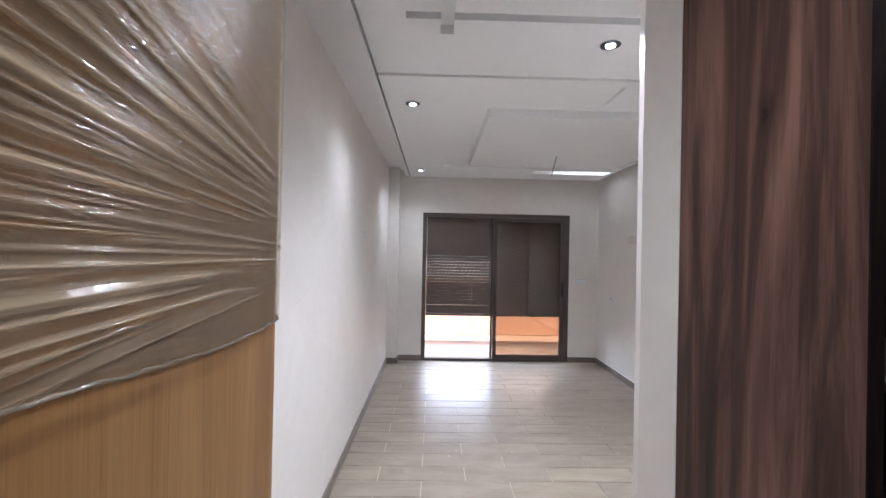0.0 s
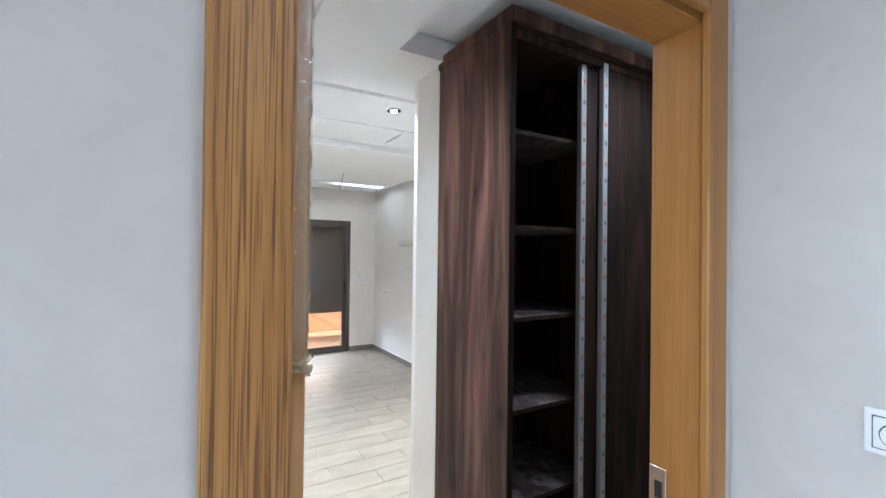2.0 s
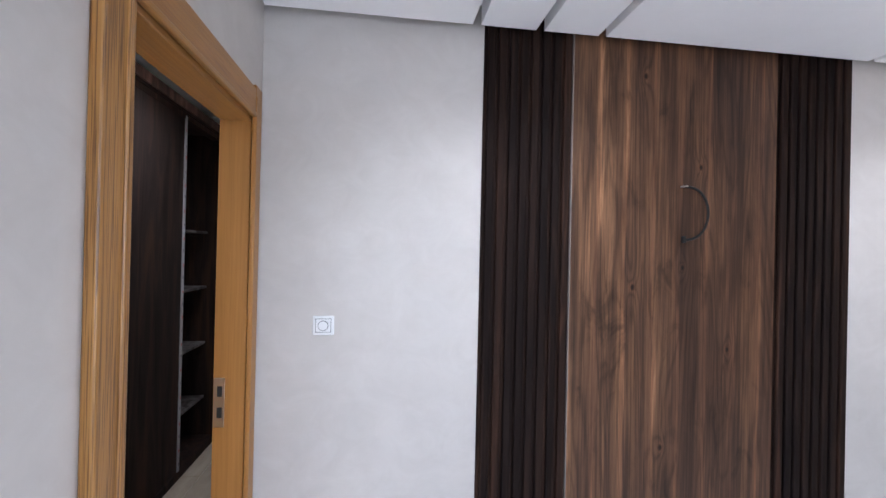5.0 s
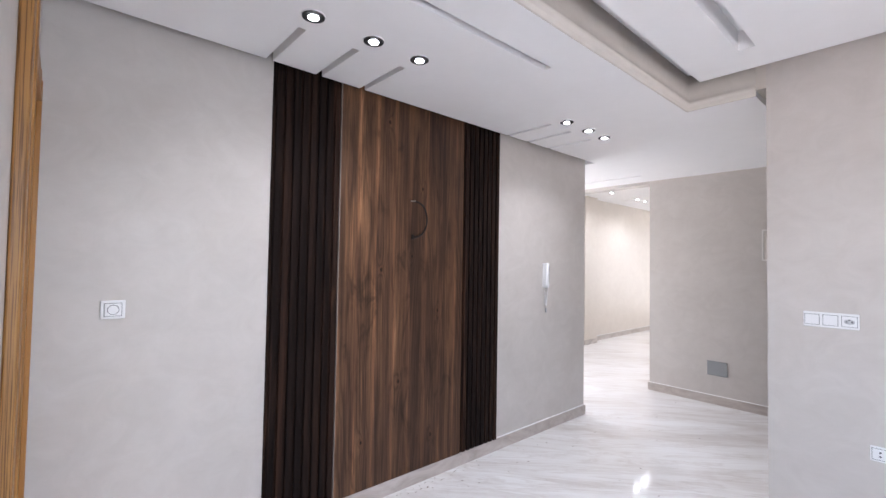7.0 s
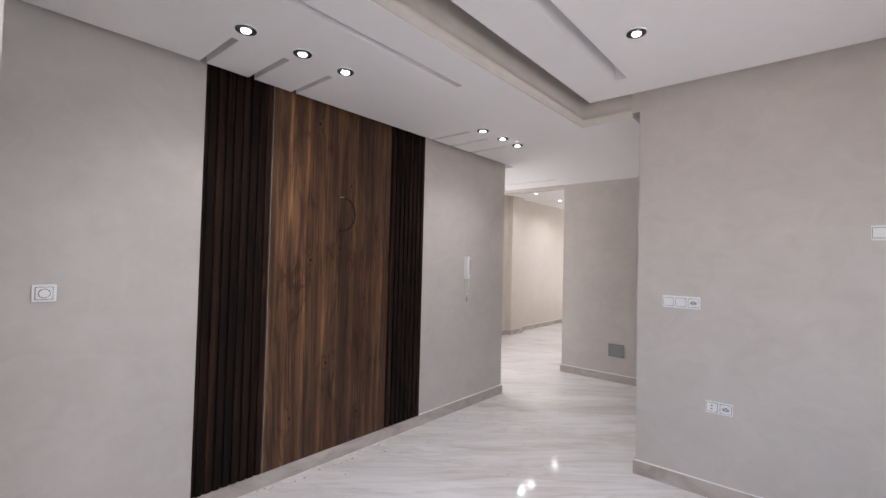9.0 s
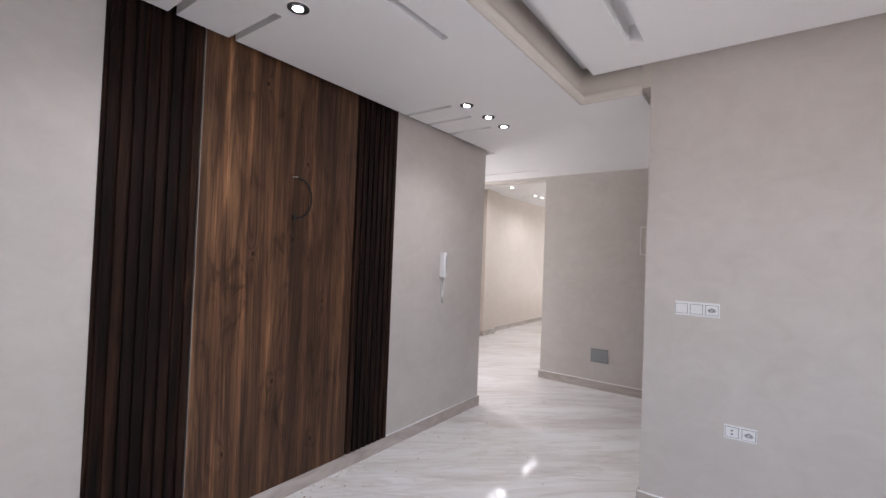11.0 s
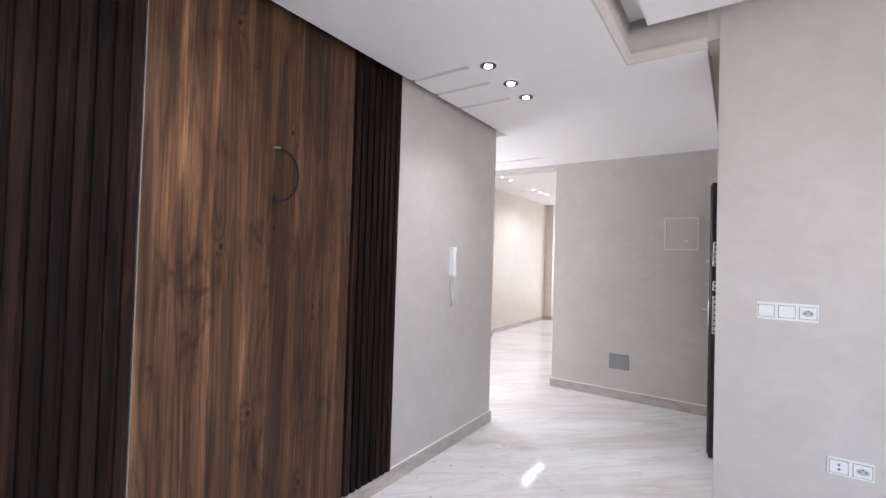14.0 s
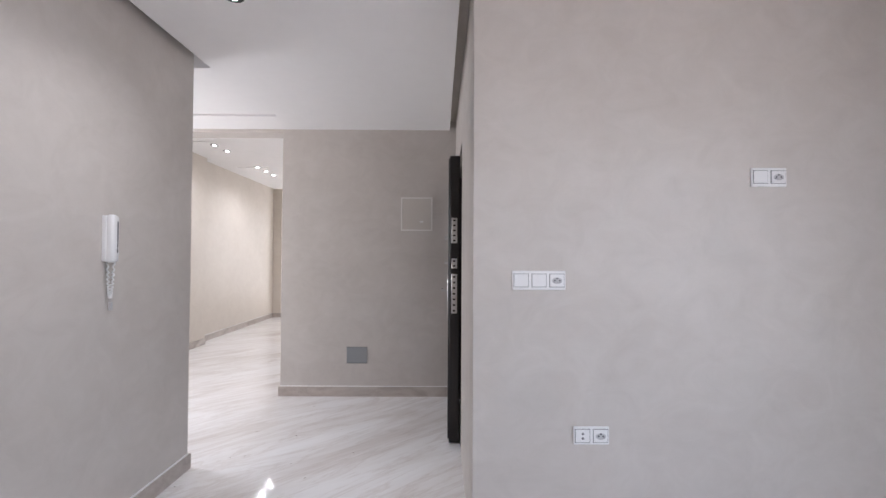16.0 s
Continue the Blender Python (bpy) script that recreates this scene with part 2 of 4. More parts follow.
old = sb.inputs["Base Color"].links[0].from_socket
tone = ramp(M_SLAT.node_tree, info.outputs["Random"], [(0.0, (0.7, 0.7, 0.72)), (0.6, (1.0, 1.0, 1.0)), (1.0, (1.6, 1.4, 1.25))])
M_SLAT.node_tree.links.new(mix(M_SLAT.node_tree, 1.0, old, tone, "MULTIPLY"), sb.inputs["Base Color"])
M_CLOSET = wood("closet walnut", (0.022, 0.011, 0.008), (0.072, 0.035, 0.024), (0.215, 0.112, 0.080), 7, 0.48, 0.5, True, "z", 0.1, 0.2, 0.10)
M_CLOSET_IN = wood("closet inner board", (0.012, 0.008, 0.007), (0.022, 0.015, 0.013), (0.042, 0.023, 0.015), 10, 0.65, 0.5, False, "z", 0.0, 0.06, 0.12)
M_OAK = wood("varnished oak", (0.31, 0.142, 0.033), (0.37, 0.178, 0.042), (0.42, 0.210, 0.054), 13, 0.38, 0.4, False, "z", 0.85)
M_OAK_S = wood("smooth oak", (0.31, 0.138, 0.030), (0.36, 0.165, 0.038), (0.40, 0.190, 0.048), 9, 0.36, 0.3, False, "z", 0.12)
M_LEAF = wood("honey oak veneer", (0.32, 0.155, 0.045), (0.40, 0.205, 0.066), (0.47, 0.26, 0.095), 12, 0.4, 0.3, False, "z", 0.15)


def slanted(nt, turn, scale):
    """Floor coordinates turned first and stretched after, so that the streaks run along the turned axis."""
    tc, m1, m2 = nt.nodes.new("ShaderNodeTexCoord"), nt.nodes.new("ShaderNodeMapping"), nt.nodes.new("ShaderNodeMapping")
    m1.inputs["Rotation"].default_value = (0, 0, radians(-turn))
    m2.inputs["Scale"].default_value = scale
    nt.links.new(tc.outputs["Object"], m1.inputs["Vector"])
    nt.links.new(m1.outputs["Vector"], m2.inputs["Vector"])
    return m2.outputs["Vector"]


def stone_floor():
    m, nt, b = base("marble floor", 0.12)
    n1 = noise_tex(nt, slanted(nt, 40, (0.45, 1.6, 1)), 1.5, 6, 0.55, 1.0)
    c = ramp(nt, n1, [(0.30, (0.70, 0.66, 0.635)), (0.44, (0.81, 0.79, 0.775)), (0.58, (0.875, 0.865, 0.86)), (0.8, (0.90, 0.895, 0.89))])
    n2 = noise_tex(nt, slanted(nt, 43, (0.40, 2.6, 1)), 1.7, 8, 0.62, 1.6)
    veins = ramp(nt, n2, [(0.46, (1, 1, 1)), (0.495, (0.70, 0.645, 0.61)), (0.515, (0.86, 0.83, 0.81)), (0.57, (1, 1, 1))])
    c = mix(nt, 0.42, c, veins, "MULTIPLY")
    n3 = noise_tex(nt, slanted(nt, 37, (0.5, 5.0, 1)), 4.5, 6, 0.65, 1.2)
    c = mix(nt, 0.22, c, ramp(nt, n3, [(0.36, (0.78, 0.74, 0.715)), (0.52, (1, 1, 1))]), "MULTIPLY")
    nt.links.new(c, b.inputs["Base Color"])
    smear = noise_tex(nt, coords(nt), 3.0, 5, 0.6)
    nt.links.new(spread(nt, smear, 0.04, 0.10), b.inputs["Roughness"])
    return m


def skirting_stone():
    m, nt, b = base("skirting stone", 0.3)
    n1 = noise_tex(nt, coords(nt, (1, 1, 2)), 3.0, 7, 0.65, 1.0)
    c = ramp(nt, n1, [(0.3, (0.32, 0.27, 0.235)), (0.5, (0.47, 0.415, 0.375)), (0.7, (0.58, 0.53, 0.49))])
    nt.links.new(c, b.inputs["Base Color"])
    return m


def plank_tile():
    m, nt, b = base("wood look tile", 0.22)
    info = nt.nodes.new("ShaderNodeObjectInfo")
    geo = nt.nodes.new("ShaderNodeNewGeometry")
    mp = nt.nodes.new("ShaderNodeMapping")
    mp.inputs["Scale"].default_value = (0.4, 1.5, 1)
    nt.links.new(geo.outputs["Position"], mp.inputs["Vector"])
    n1 = noise_tex(nt, mp.outputs["Vector"], 6, 7, 0.65, 0.8)
    c = ramp(nt, n1, [(0.28, (0.275, 0.228, 0.170)), (0.5, (0.345, 0.290, 0.222)), (0.72, (0.42, 0.36, 0.285))])
    tone = ramp(nt, info.outputs["Random"], [(0.0, (0.92, 0.92, 0.925)), (1.0, (1.0, 0.99, 0.975))])
    c = mix(nt, 1.0, c, tone, "MULTIPLY")
    nt.links.new(c, b.inputs["Base Color"])
    dust = noise_tex(nt, geo.outputs["Position"], 4, 7, 0.7, 0.8)
    nt.links.new(spread(nt, dust, 0.22, 0.50), b.inputs["Roughness"])
    bump(nt, b, n1, 0.06, 0.002)
    return m


M_MARBLE, M_SKIRT, M_TILE = stone_floor(), skirting_stone(), plank_tile()
M_SKIRT_BED = plaster("bedroom skirting tile", (0.15, 0.12, 0.10), (0.24, 0.20, 0.17), 0.4, 0.05)
M_GROUT = base("pale grout", 0.8, 0, (0.66, 0.59, 0.50))[0]
M_WHITE = base("white plastic", 0.3, 0, (0.80, 0.80, 0.80))[0]
M_KEY = base("grey printed mark", 0.5, 0, (0.12, 0.12, 0.13))[0]
M_OVAL = base("socket grey", 0.5, 0, (0.50, 0.50, 0.51))[0]
M_SEAM = base("switch seam", 0.5, 0, (0.13, 0.13, 0.135))[0]
M_STRIP = base("edge strip", 0.7, 0, (0.27, 0.235, 0.20))[0]
M_CRUMB = base("crumbs", 0.9, 0, (0.20, 0.155, 0.115))[0]
M_SPECK = base("plaster specks", 0.9, 0, (0.70, 0.67, 0.62))[0]
M_BLACK = base("black metal", 0.35, 0.6, (0.015, 0.013, 0.013))[0]
M_RING = base("matt black ring", 0.6, 0, (0.01, 0.01, 0.01))[0]
M_STEEL = base("brushed steel", 0.28, 1.0, (0.55, 0.54, 0.53))[0]
M_GREY = base("grey flap", 0.5, 0, (0.27, 0.28, 0.285))[0]
M_ALU = base("bronze aluminium", 0.4, 0.4, (0.092, 0.074, 0.064))[0]
M_SHUT = base("brown shutter", 0.5, 0.1, (0.125, 0.090, 0.074))[0]
M_DARKDOOR = wood("black brown door", (0.006, 0.004, 0.004), (0.012, 0.008, 0.008), (0.02, 0.014, 0.012), 14, 0.35, 0.5, False)
M_CABLE = base("black cable", 0.75, 0, (0.010, 0.009, 0.008))[0]
M_PARAPET = plaster("balcony render", (0.76, 0.46, 0.30), (0.84, 0.54, 0.37), 0.85, 0.2)
M_BALFLOOR = plaster("balcony tile", (0.70, 0.53, 0.40), (0.78, 0.60, 0.46), 0.6, 0.1)


def glow(name, colour, strength):
    m, nt, b = base(name, 0.4)
    b.inputs["Emission Color"].default_value = (*colour, 1)
    b.inputs["Emission Strength"].default_value = strength
    return m


M_LAMP = glow("lamp lens", (1.0, 0.98, 0.94), 14)


def glass(name, colour, rough=0.0):
    """A thin tinted pane: straight through it, with the gloss of glass on top."""
    m, nt, b = base(name, rough, 0, colour)
    tr, gl, fr, mx = (nt.nodes.new(q) for q in ("ShaderNodeBsdfTransparent", "ShaderNodeBsdfGlossy", "ShaderNodeFresnel", "ShaderNodeMixShader"))
    tr.inputs["Color"].default_value = (*colour, 1)
    gl.inputs["Roughness"].default_value = 0.02
    fr.inputs["IOR"].default_value = 1.9
    nt.links.new(fr.outputs[0], mx.inputs["Fac"])
    nt.links.new(tr.outputs[0], mx.inputs[1])
    nt.links.new(gl.outputs[0], mx.inputs[2])
    nt.links.new(mx.outputs[0], nt.nodes["Material Output"].inputs["Surface"])
    return m


M_GLASS = glass("bronze glass", (0.62, 0.52, 0.42))


def film_mat(name, thin, thick, rough, tint=(0.93, 0.89, 0.83)):
    """Clear plastic; the more layers lie on each other, the milkier it is."""
    m, nt, b = base(name, rough, 0, (0.80, 0.61, 0.39))
    b.inputs["Specular IOR Level"].default_value = 1.0
    tr = nt.nodes.new("ShaderNodeBsdfTransparent")
    tr.inputs["Color"].default_value = (*tint, 1)
    mx = nt.nodes.new("ShaderNodeMixShader")
    at = nt.nodes.new("ShaderNodeAttribute")
    at.attribute_name = "layers"
    n = noise_tex(nt, coords(nt, (1, 2, 14)), 6, 5, 0.6, 0.6)
    lay = mix(nt, 0.25, at.outputs["Fac"], n)
    nt.links.new(spread(nt, lay, thin, thick), mx.inputs["Fac"])
    fine = noise_tex(nt, coords(nt, (1, 3, 18)), 9, 4, 0.6, 0.8)
    bump(nt, b, fine, 0.35, 0.003)
    out = nt.nodes["Material Output"]
    nt.links.new(tr.outputs["BSDF"], mx.inputs[1])
    nt.links.new(b.outputs["BSDF"], mx.inputs[2])
    gl, fr, m2 = (nt.nodes.new(q) for q in ("ShaderNodeBsdfGlossy", "ShaderNodeFresnel", "ShaderNodeMixShader"))
    gl.inputs["Roughness"].default_value = 0.025
    fr.inputs["IOR"].default_value = 1.45
    bn = b.inputs["Normal"].links[0].from_socket
    nt.links.new(bn, gl.inputs["Normal"])
    nt.links.new(fr.outputs[0], m2.inputs["Fac"])
    nt.links.new(mx.outputs["Shader"], m2.inputs[1])
    nt.links.new(gl.outputs[0], m2.inputs[2])
    nt.links.new(m2.outputs[0], out.inputs["Surface"])
    return m


M_FILM = film_mat("stretch film", 0.14, 0.80, 0.06, (0.98, 0.94, 0.86))
M_FILM_THICK = film_mat("gathered film", 0.3, 0.6, 0.12)

# ---- building helpers ----


def add_box(bm, x0, x1, y0, y1, z0, z1, bevel=0.0, seg=1):
    r = bmesh.ops.create_cube(bm, size=1.0)
    vs = r["verts"]
    for v in vs:
        v.co = Vector((x0 if v.co.x < 0 else x1, y0 if v.co.y < 0 else y1, z0 if v.co.z < 0 else z1))
    if bevel:
        es = {e for v in vs for e in v.link_edges}
        bmesh.ops.bevel(bm, geom=list(es), offset=bevel, segments=seg, affect="EDGES", profile=0.5)
    return vs


def box(x0, x1, y0, y1, z0, z1, bevel=0.0, seg=1):
    bm = bmesh.new()
    add_box(bm, x0, x1, y0, y1, z0, z1, bevel, seg)
    return bm


def add_cyl(bm, m, r, depth, n=24, r2=None):
    bmesh.ops.create_cone(bm, cap_ends=True, segments=n, radius1=r, radius2=r if r2 is None else r2, depth=depth, matrix=m)
    return bm


def obj(name, bm, mat, smooth=False):
    me = bpy.data.meshes.new(name)
    bm.to_mesh(me)
    bm.free()
    me.materials.append(mat)
    if smooth:
        for p in me.polygons:
            p.use_smooth = True
    return new(name, me)


def thing(name, x, y, z, label, category, group=""):
    e = new(name)
    e.location = (x, y, z)
    e.empty_display_size = 0.05
    return tagged(e, label, category, group)


def part(name, bm, mat, parent, label="", smooth=False):
    ob = obj(name, bm, mat, smooth)
    ob.parent = parent
    if label:
        ob["label"] = label
    return ob


def structure(name, bm, mat, label):
    return tagged(obj(name, bm, mat), label, "", "", "structure")


def boxes(*bs):
    bm = bmesh.new()
    for b in bs:
        add_box(bm, *b)
    return bm


def relief(x0, x1, y0, y1, z, top, holes):
    """A ceiling board: underside at z, outer edge up to top; holes are (x0, x1, y0, y1, height of the sunk or dropped face)."""
    xs = sorted({x0, x1, *(min(max(q, x0), x1) for h in holes for q in h[:2])})
    ys = sorted({y0, y1, *(min(max(q, y0), y1) for h in holes for q in h[2:4])})

    def level(i, j):
        if not (0 <= i < len(xs) - 1 and 0 <= j < len(ys) - 1):
            return top
        cx, cy = (xs[i] + xs[i + 1]) / 2, (ys[j] + ys[j + 1]) / 2
        v = z
        for a, b, c, d, h in holes:
            if a < cx < b and c < cy < d:
                v = h
        return v
    bm = bmesh.new()

    def quad(*ps):
        bm.faces.new([bm.verts.new(p) for p in ps])
    for i in range(-1, len(xs)):
        for j in range(-1, len(ys)):
            a = level(i, j)
            inside = 0 <= i < len(xs) - 1 and 0 <= j < len(ys) - 1
            if inside:
                quad((xs[i], ys[j], a), (xs[i], ys[j + 1], a), (xs[i + 1], ys[j + 1], a), (xs[i + 1], ys[j], a))
            if i + 1 < len(xs) and 0 <= j < len(ys) - 1:
                b = level(i + 1, j)
                if a != b:
                    x = xs[i + 1]
                    quad((x, ys[j], a), (x, ys[j], b), (x, ys[j + 1], b), (x, ys[j + 1], a))
            if j + 1 < len(ys) and 0 <= i < len(xs) - 1:
                b = level(i, j + 1)
                if a != b:
                    y = ys[j + 1]
                    quad((xs[i], y, a), (xs[i], y, b), (xs[i + 1], y, b), (xs[i + 1], y, a))
    quad((x0, y0, top), (x1, y0, top), (x1, y1, top), (x0, y1, top))
    bmesh.ops.remove_doubles(bm, verts=bm.verts, dist=1e-5)
    bmesh.ops.recalc_face_normals(bm, faces=bm.faces)
    return bm


# ---- structure ----
TOP = 2.78          # underside of the slab
LOW = 2.538         # dropped ceiling of the hall
WX = 0.61           # hall wall that carries the wood panel
WY = -0.14          # hall face of the bedroom's wall
SY = -3.34          # wall with the switches
FY = -5.64          # wall beside the entrance
CX = -1.09          # corner of the switch wall

structure("floor_hall", boxes((-3.4, 3.0, -12.2, -0.02, -0.12, 0.0), (-3.4, -1.0, -0.02, 1.4, -0.12, 0.0)), M_MARBLE, "glossy white marble floor with soft grey veins")
structure("floor_bedroom", boxes((-0.9, 2.45, 1.3, 6.2, -0.12, -0.006), (-0.9, 2.75, -0.02, 1.3, -0.12, -0.006)), M_GROUT, "pale grout bed under the bedroom tiles")

# wall between hall and bedroom, with the door opening
structure("wall_bedroom_door", boxes((-1.12, -0.36, WY, -0.02, 0, TOP), (0.525, 0.81, WY, -0.02, 0, TOP), (-0.36, 0.525, WY, -0.02, 2.09, TOP), (0.81, 2.75, WY, -0.02, 0, TOP)), M_WALL, "smooth off-white plastered wall with the bedroom doorway")
structure("wall_hall_side", box(-1.12, -0.9, -0.02, 1.2, 0, TOP), M_WALL, "off-white plastered wall at the back of the hall")
structure("wall_hall_back", boxes((-3.4, -2.97, 1.2, 1.4, 0, TOP), (-1.43, -1.12, 1.2, 1.4, 0, TOP), (-2.97, -1.43, 1.2, 1.4, 0, 0.63), (-2.97, -1.43, 1.2, 1.4, 2.27, TOP)), M_WALL, "off-white plastered wall closing the hall, with an added window opening")
structure("wall_panel", box(WX, WX + 0.2, -4.22, WY, 0, TOP), M_WALL, "off-white stucco wall carrying the wood panelling")
structure("wall_switches", boxes((-3.4, CX, SY - 0.2, SY, 0, TOP)), M_WALL, "off-white plastered wall with switches")
structure("wall_entrance", boxes((CX - 0.22, CX - 0.004, -4.42, SY - 0.2, 0, TOP), (CX - 0.22, CX - 0.004, FY, -4.42, 2.10, TOP)), M_WALL, "off-white wall with the entrance doorway")
structure("wall_landing", boxes((-2.6, -2.4, FY - 0.2, SY - 0.2, 0, TOP), (-2.4, CX - 0.22, FY - 0.2, FY, 0, TOP)), M_WALL, "plain wall of the landing outside the entrance")
structure("wall_far", boxes((CX - 0.22, 0.56, FY - 0.2, FY, 0, TOP)), M_WALL, "off-white plastered wall beside the entrance")
structure("lintel_far", box(0.56, 2.9, FY - 0.2, FY, 2.505, TOP), M_WALL, "plastered beam over the opening to the far room")
structure("wall_living_east", boxes((2.7, 2.9, -12.2, -5.5, 0, 3.0), (2.7, 2.9, -4.36, -4.22, 0, 3.0), (2.7, 2.9, -5.5, -4.36, 0, 0.78), (2.7, 2.9, -5.5, -4.36, 2.22, 3.0)), M_FARW, "cream plastered wall of the far room with an added passage window")
structure("pilaster_far", box(2.52, 2.7, -11.4, -11.0, 0, 3.0), M_FARW, "cream plastered pilaster of the far room")
structure("pilaster_near", box(2.58, 2.7, -8.05, -7.60, 0, 3.0), M_FARW, "cream plastered pilaster beside the passage")
structure("wall_living_north", box(WX + 0.2, 2.9, -4.22, -4.02, 0, TOP), M_FARW, "cream plastered wall behind the panelled wall")
structure("wall_living_south", box(-1.0, 2.9, -12.2, -12.0, 0, 3.0), M_FARW, "cream wall closing the far room")
structure("wall_living_west", box(-1.2, -1.0, -12.2, FY - 0.2, 0, 3.0), M_FARW, "cream wall closing the far room")
structure("ceiling_living", relief(-1.2, 2.9, -12.2, FY - 0.2, 2.80, 3.0, [(1.95, 2.45, -7.13, -7.08, 2.83), (1.95, 2.45, -8.75, -8.7, 2.83)]), M_CEIL, "white ceiling of the far room with thin grooves")
# west wall of the hall, with an added window opening out of view
structure("wall_hall_west", boxes((-3.4, -3.2, SY, -1.9, 0, TOP), (-3.4, -3.2, 0.1, 1.2, 0, TOP), (-3.4, -3.2, -1.9, 0.1, 0, 0.6), (-3.4, -3.2, -1.9, 0.1, 2.3, TOP)), M_WALL, "off-white wall with an added, unseen window opening")

# bedroom
structure("wall_bedroom_left", boxes((-0.9, -0.69, 0.02, 6.2, 0, TOP), (-0.69, -0.55, 5.86, 6.045, 0, TOP)), M_BED, "cream white bedroom wall with a corner pillar")
structure("wall_bedroom_end", boxes((-0.69, -0.225, 6.045, 6.25, 0, TOP), (1.835, 2.45, 6.045, 6.25, 0, TOP), (-0.225, 1.835, 6.045, 6.25, 2.06, TOP)), M_BED, "cream white wall with the balcony door")
structure("wall_bedroom_right", boxes((2.24, 2.45, 1.64, 6.045, 0, TOP), (2.55, 2.75, -0.02, 1.64, 0, TOP)), M_BED, "cream white bedroom wall")
bm = bmesh.new()
prof = [(2.55, 1.268), (0.67, 1.268), (0.67, 1.50), (0.70, 1.60), (0.78, 1.64), (2.55, 1.64)]
lo = [bm.verts.new((x, y, 0)) for x, y in prof]
hi = [bm.verts.new((x, y, TOP)) for x, y in prof]
bm.faces.new(lo)
bm.faces.new(hi)
for i in range(len(prof)):
    k = (i + 1) % len(prof)
    bm.faces.new((lo[i], lo[k], hi[k], hi[i]))
bmesh.ops.recalc_face_normals(bm, faces=bm.faces)
structure("wall_closet_back", bm, M_BED, "short white wall behind the closet with a rounded edge")

structure("slab", boxes((-3.4, 2.9, FY - 0.2, 1.4, TOP, TOP + 0.2), (-0.9, 2.45, 1.4, 6.25, TOP, TOP + 0.2), (-0.69, 2.55, -0.02, 6.045, 2.645, TOP - 0.002), (-1.2, 2.9, -12.2, FY - 0.2, 3.0, 3.2)), M_CEIL, "white slab over the dropped ceilings")

# dropped ceiling of the hall: lower strip with grooves, stepped edge, raised tray
E = 0.545
short = [(0.135, E + 0.1, y - 0.018, y + 0.018, LOW + 0.085) for y in (-1.01, -1.285, -1.565, -2.93, -3.19, -3.495)]
structure("ceiling_hall", relief(-0.645, E, -4.30, WY - 0.02, LOW, LOW + 0.12, [*short, (-0.405, -0.365, -2.145, -0.35, LOW + 0.085)]), M_CEIL, "white dropped ceiling with thin recessed grooves")
structure("ceiling_corridor", relief(CX + 0.055, -0.645, -4.30, SY - 0.026, LOW, TOP - 0.02, []), M_CEIL, "white dropped ceiling over the entrance")
structure("ceiling_entrance", relief(CX + 0.055, 2.7, FY, -4.30, LOW, TOP - 0.02, [(0.48, 2.4, -5.26, -5.21, LOW + 0.08)]), M_CEIL, "white dropped ceiling over the passage with a groove")
structure("ceiling_tray", relief(-3.1, -0.775, SY + 0.13, 1.1, 2.66, TOP - 0.004, [(-1.132, -1.056, -2.92, -0.2, 2.765)]), M_CEIL, "raised white tray ceiling with a long groove")


def cove(corners, profile):
    """A moulding: profile is (out, z), swept along corners in plan with mitred turns; out is to the right of the way."""
    bm = bmesh.new()
    rings = []
    for i, p in enumerate(corners):
        p = Vector(p)
        ds = [(Vector(b) - Vector(a)).normalized() for a, b in zip(corners, corners[1:])]
        d0, d1 = ds[max(i - 1, 0)], ds[min(i, len(ds) - 1)]
        n0, n1 = Vector((d0.y, -d0.x)), Vector((d1.y, -d1.x))
        n = (n0 + n1) / (1 + n0.dot(n1))
        rings.append([bm.verts.new((*(p + n * o), z)) for o, z in profile])
    for r, q in zip(rings, rings[1:]):
        for k in range(len(profile)):
            j = (k + 1) % len(profile)
            f = bm.faces.new((r[k], r[j], q[j], q[k]))
            f.smooth = True
    bm.faces.new(rings[0])
    bm.faces.new(rings[-1])
    bmesh.ops.recalc_face_normals(bm, faces=bm.faces)
    return bm


LIP = [(-0.006, LOW + 0.001), (0.008, LOW + 0.001), (0.010, LOW + 0.003), (0.011, LOW + 0.024), (0.014, LOW + 0.028), (0.026, LOW + 0.034), (0.030, LOW + 0.042), (0.029, LOW + 0.052), (0.022, LOW + 0.062),
       (0.015, LOW + 0.075), (0.012, LOW + 0.10), (0.012, TOP - 0.002), (-0.006, TOP - 0.002)]
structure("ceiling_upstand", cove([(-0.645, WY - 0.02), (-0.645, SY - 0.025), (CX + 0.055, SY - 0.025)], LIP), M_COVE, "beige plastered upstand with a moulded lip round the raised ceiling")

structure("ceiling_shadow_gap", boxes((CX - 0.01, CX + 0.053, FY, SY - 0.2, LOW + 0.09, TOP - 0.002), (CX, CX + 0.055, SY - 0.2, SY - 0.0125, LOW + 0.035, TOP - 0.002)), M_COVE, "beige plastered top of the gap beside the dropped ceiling")

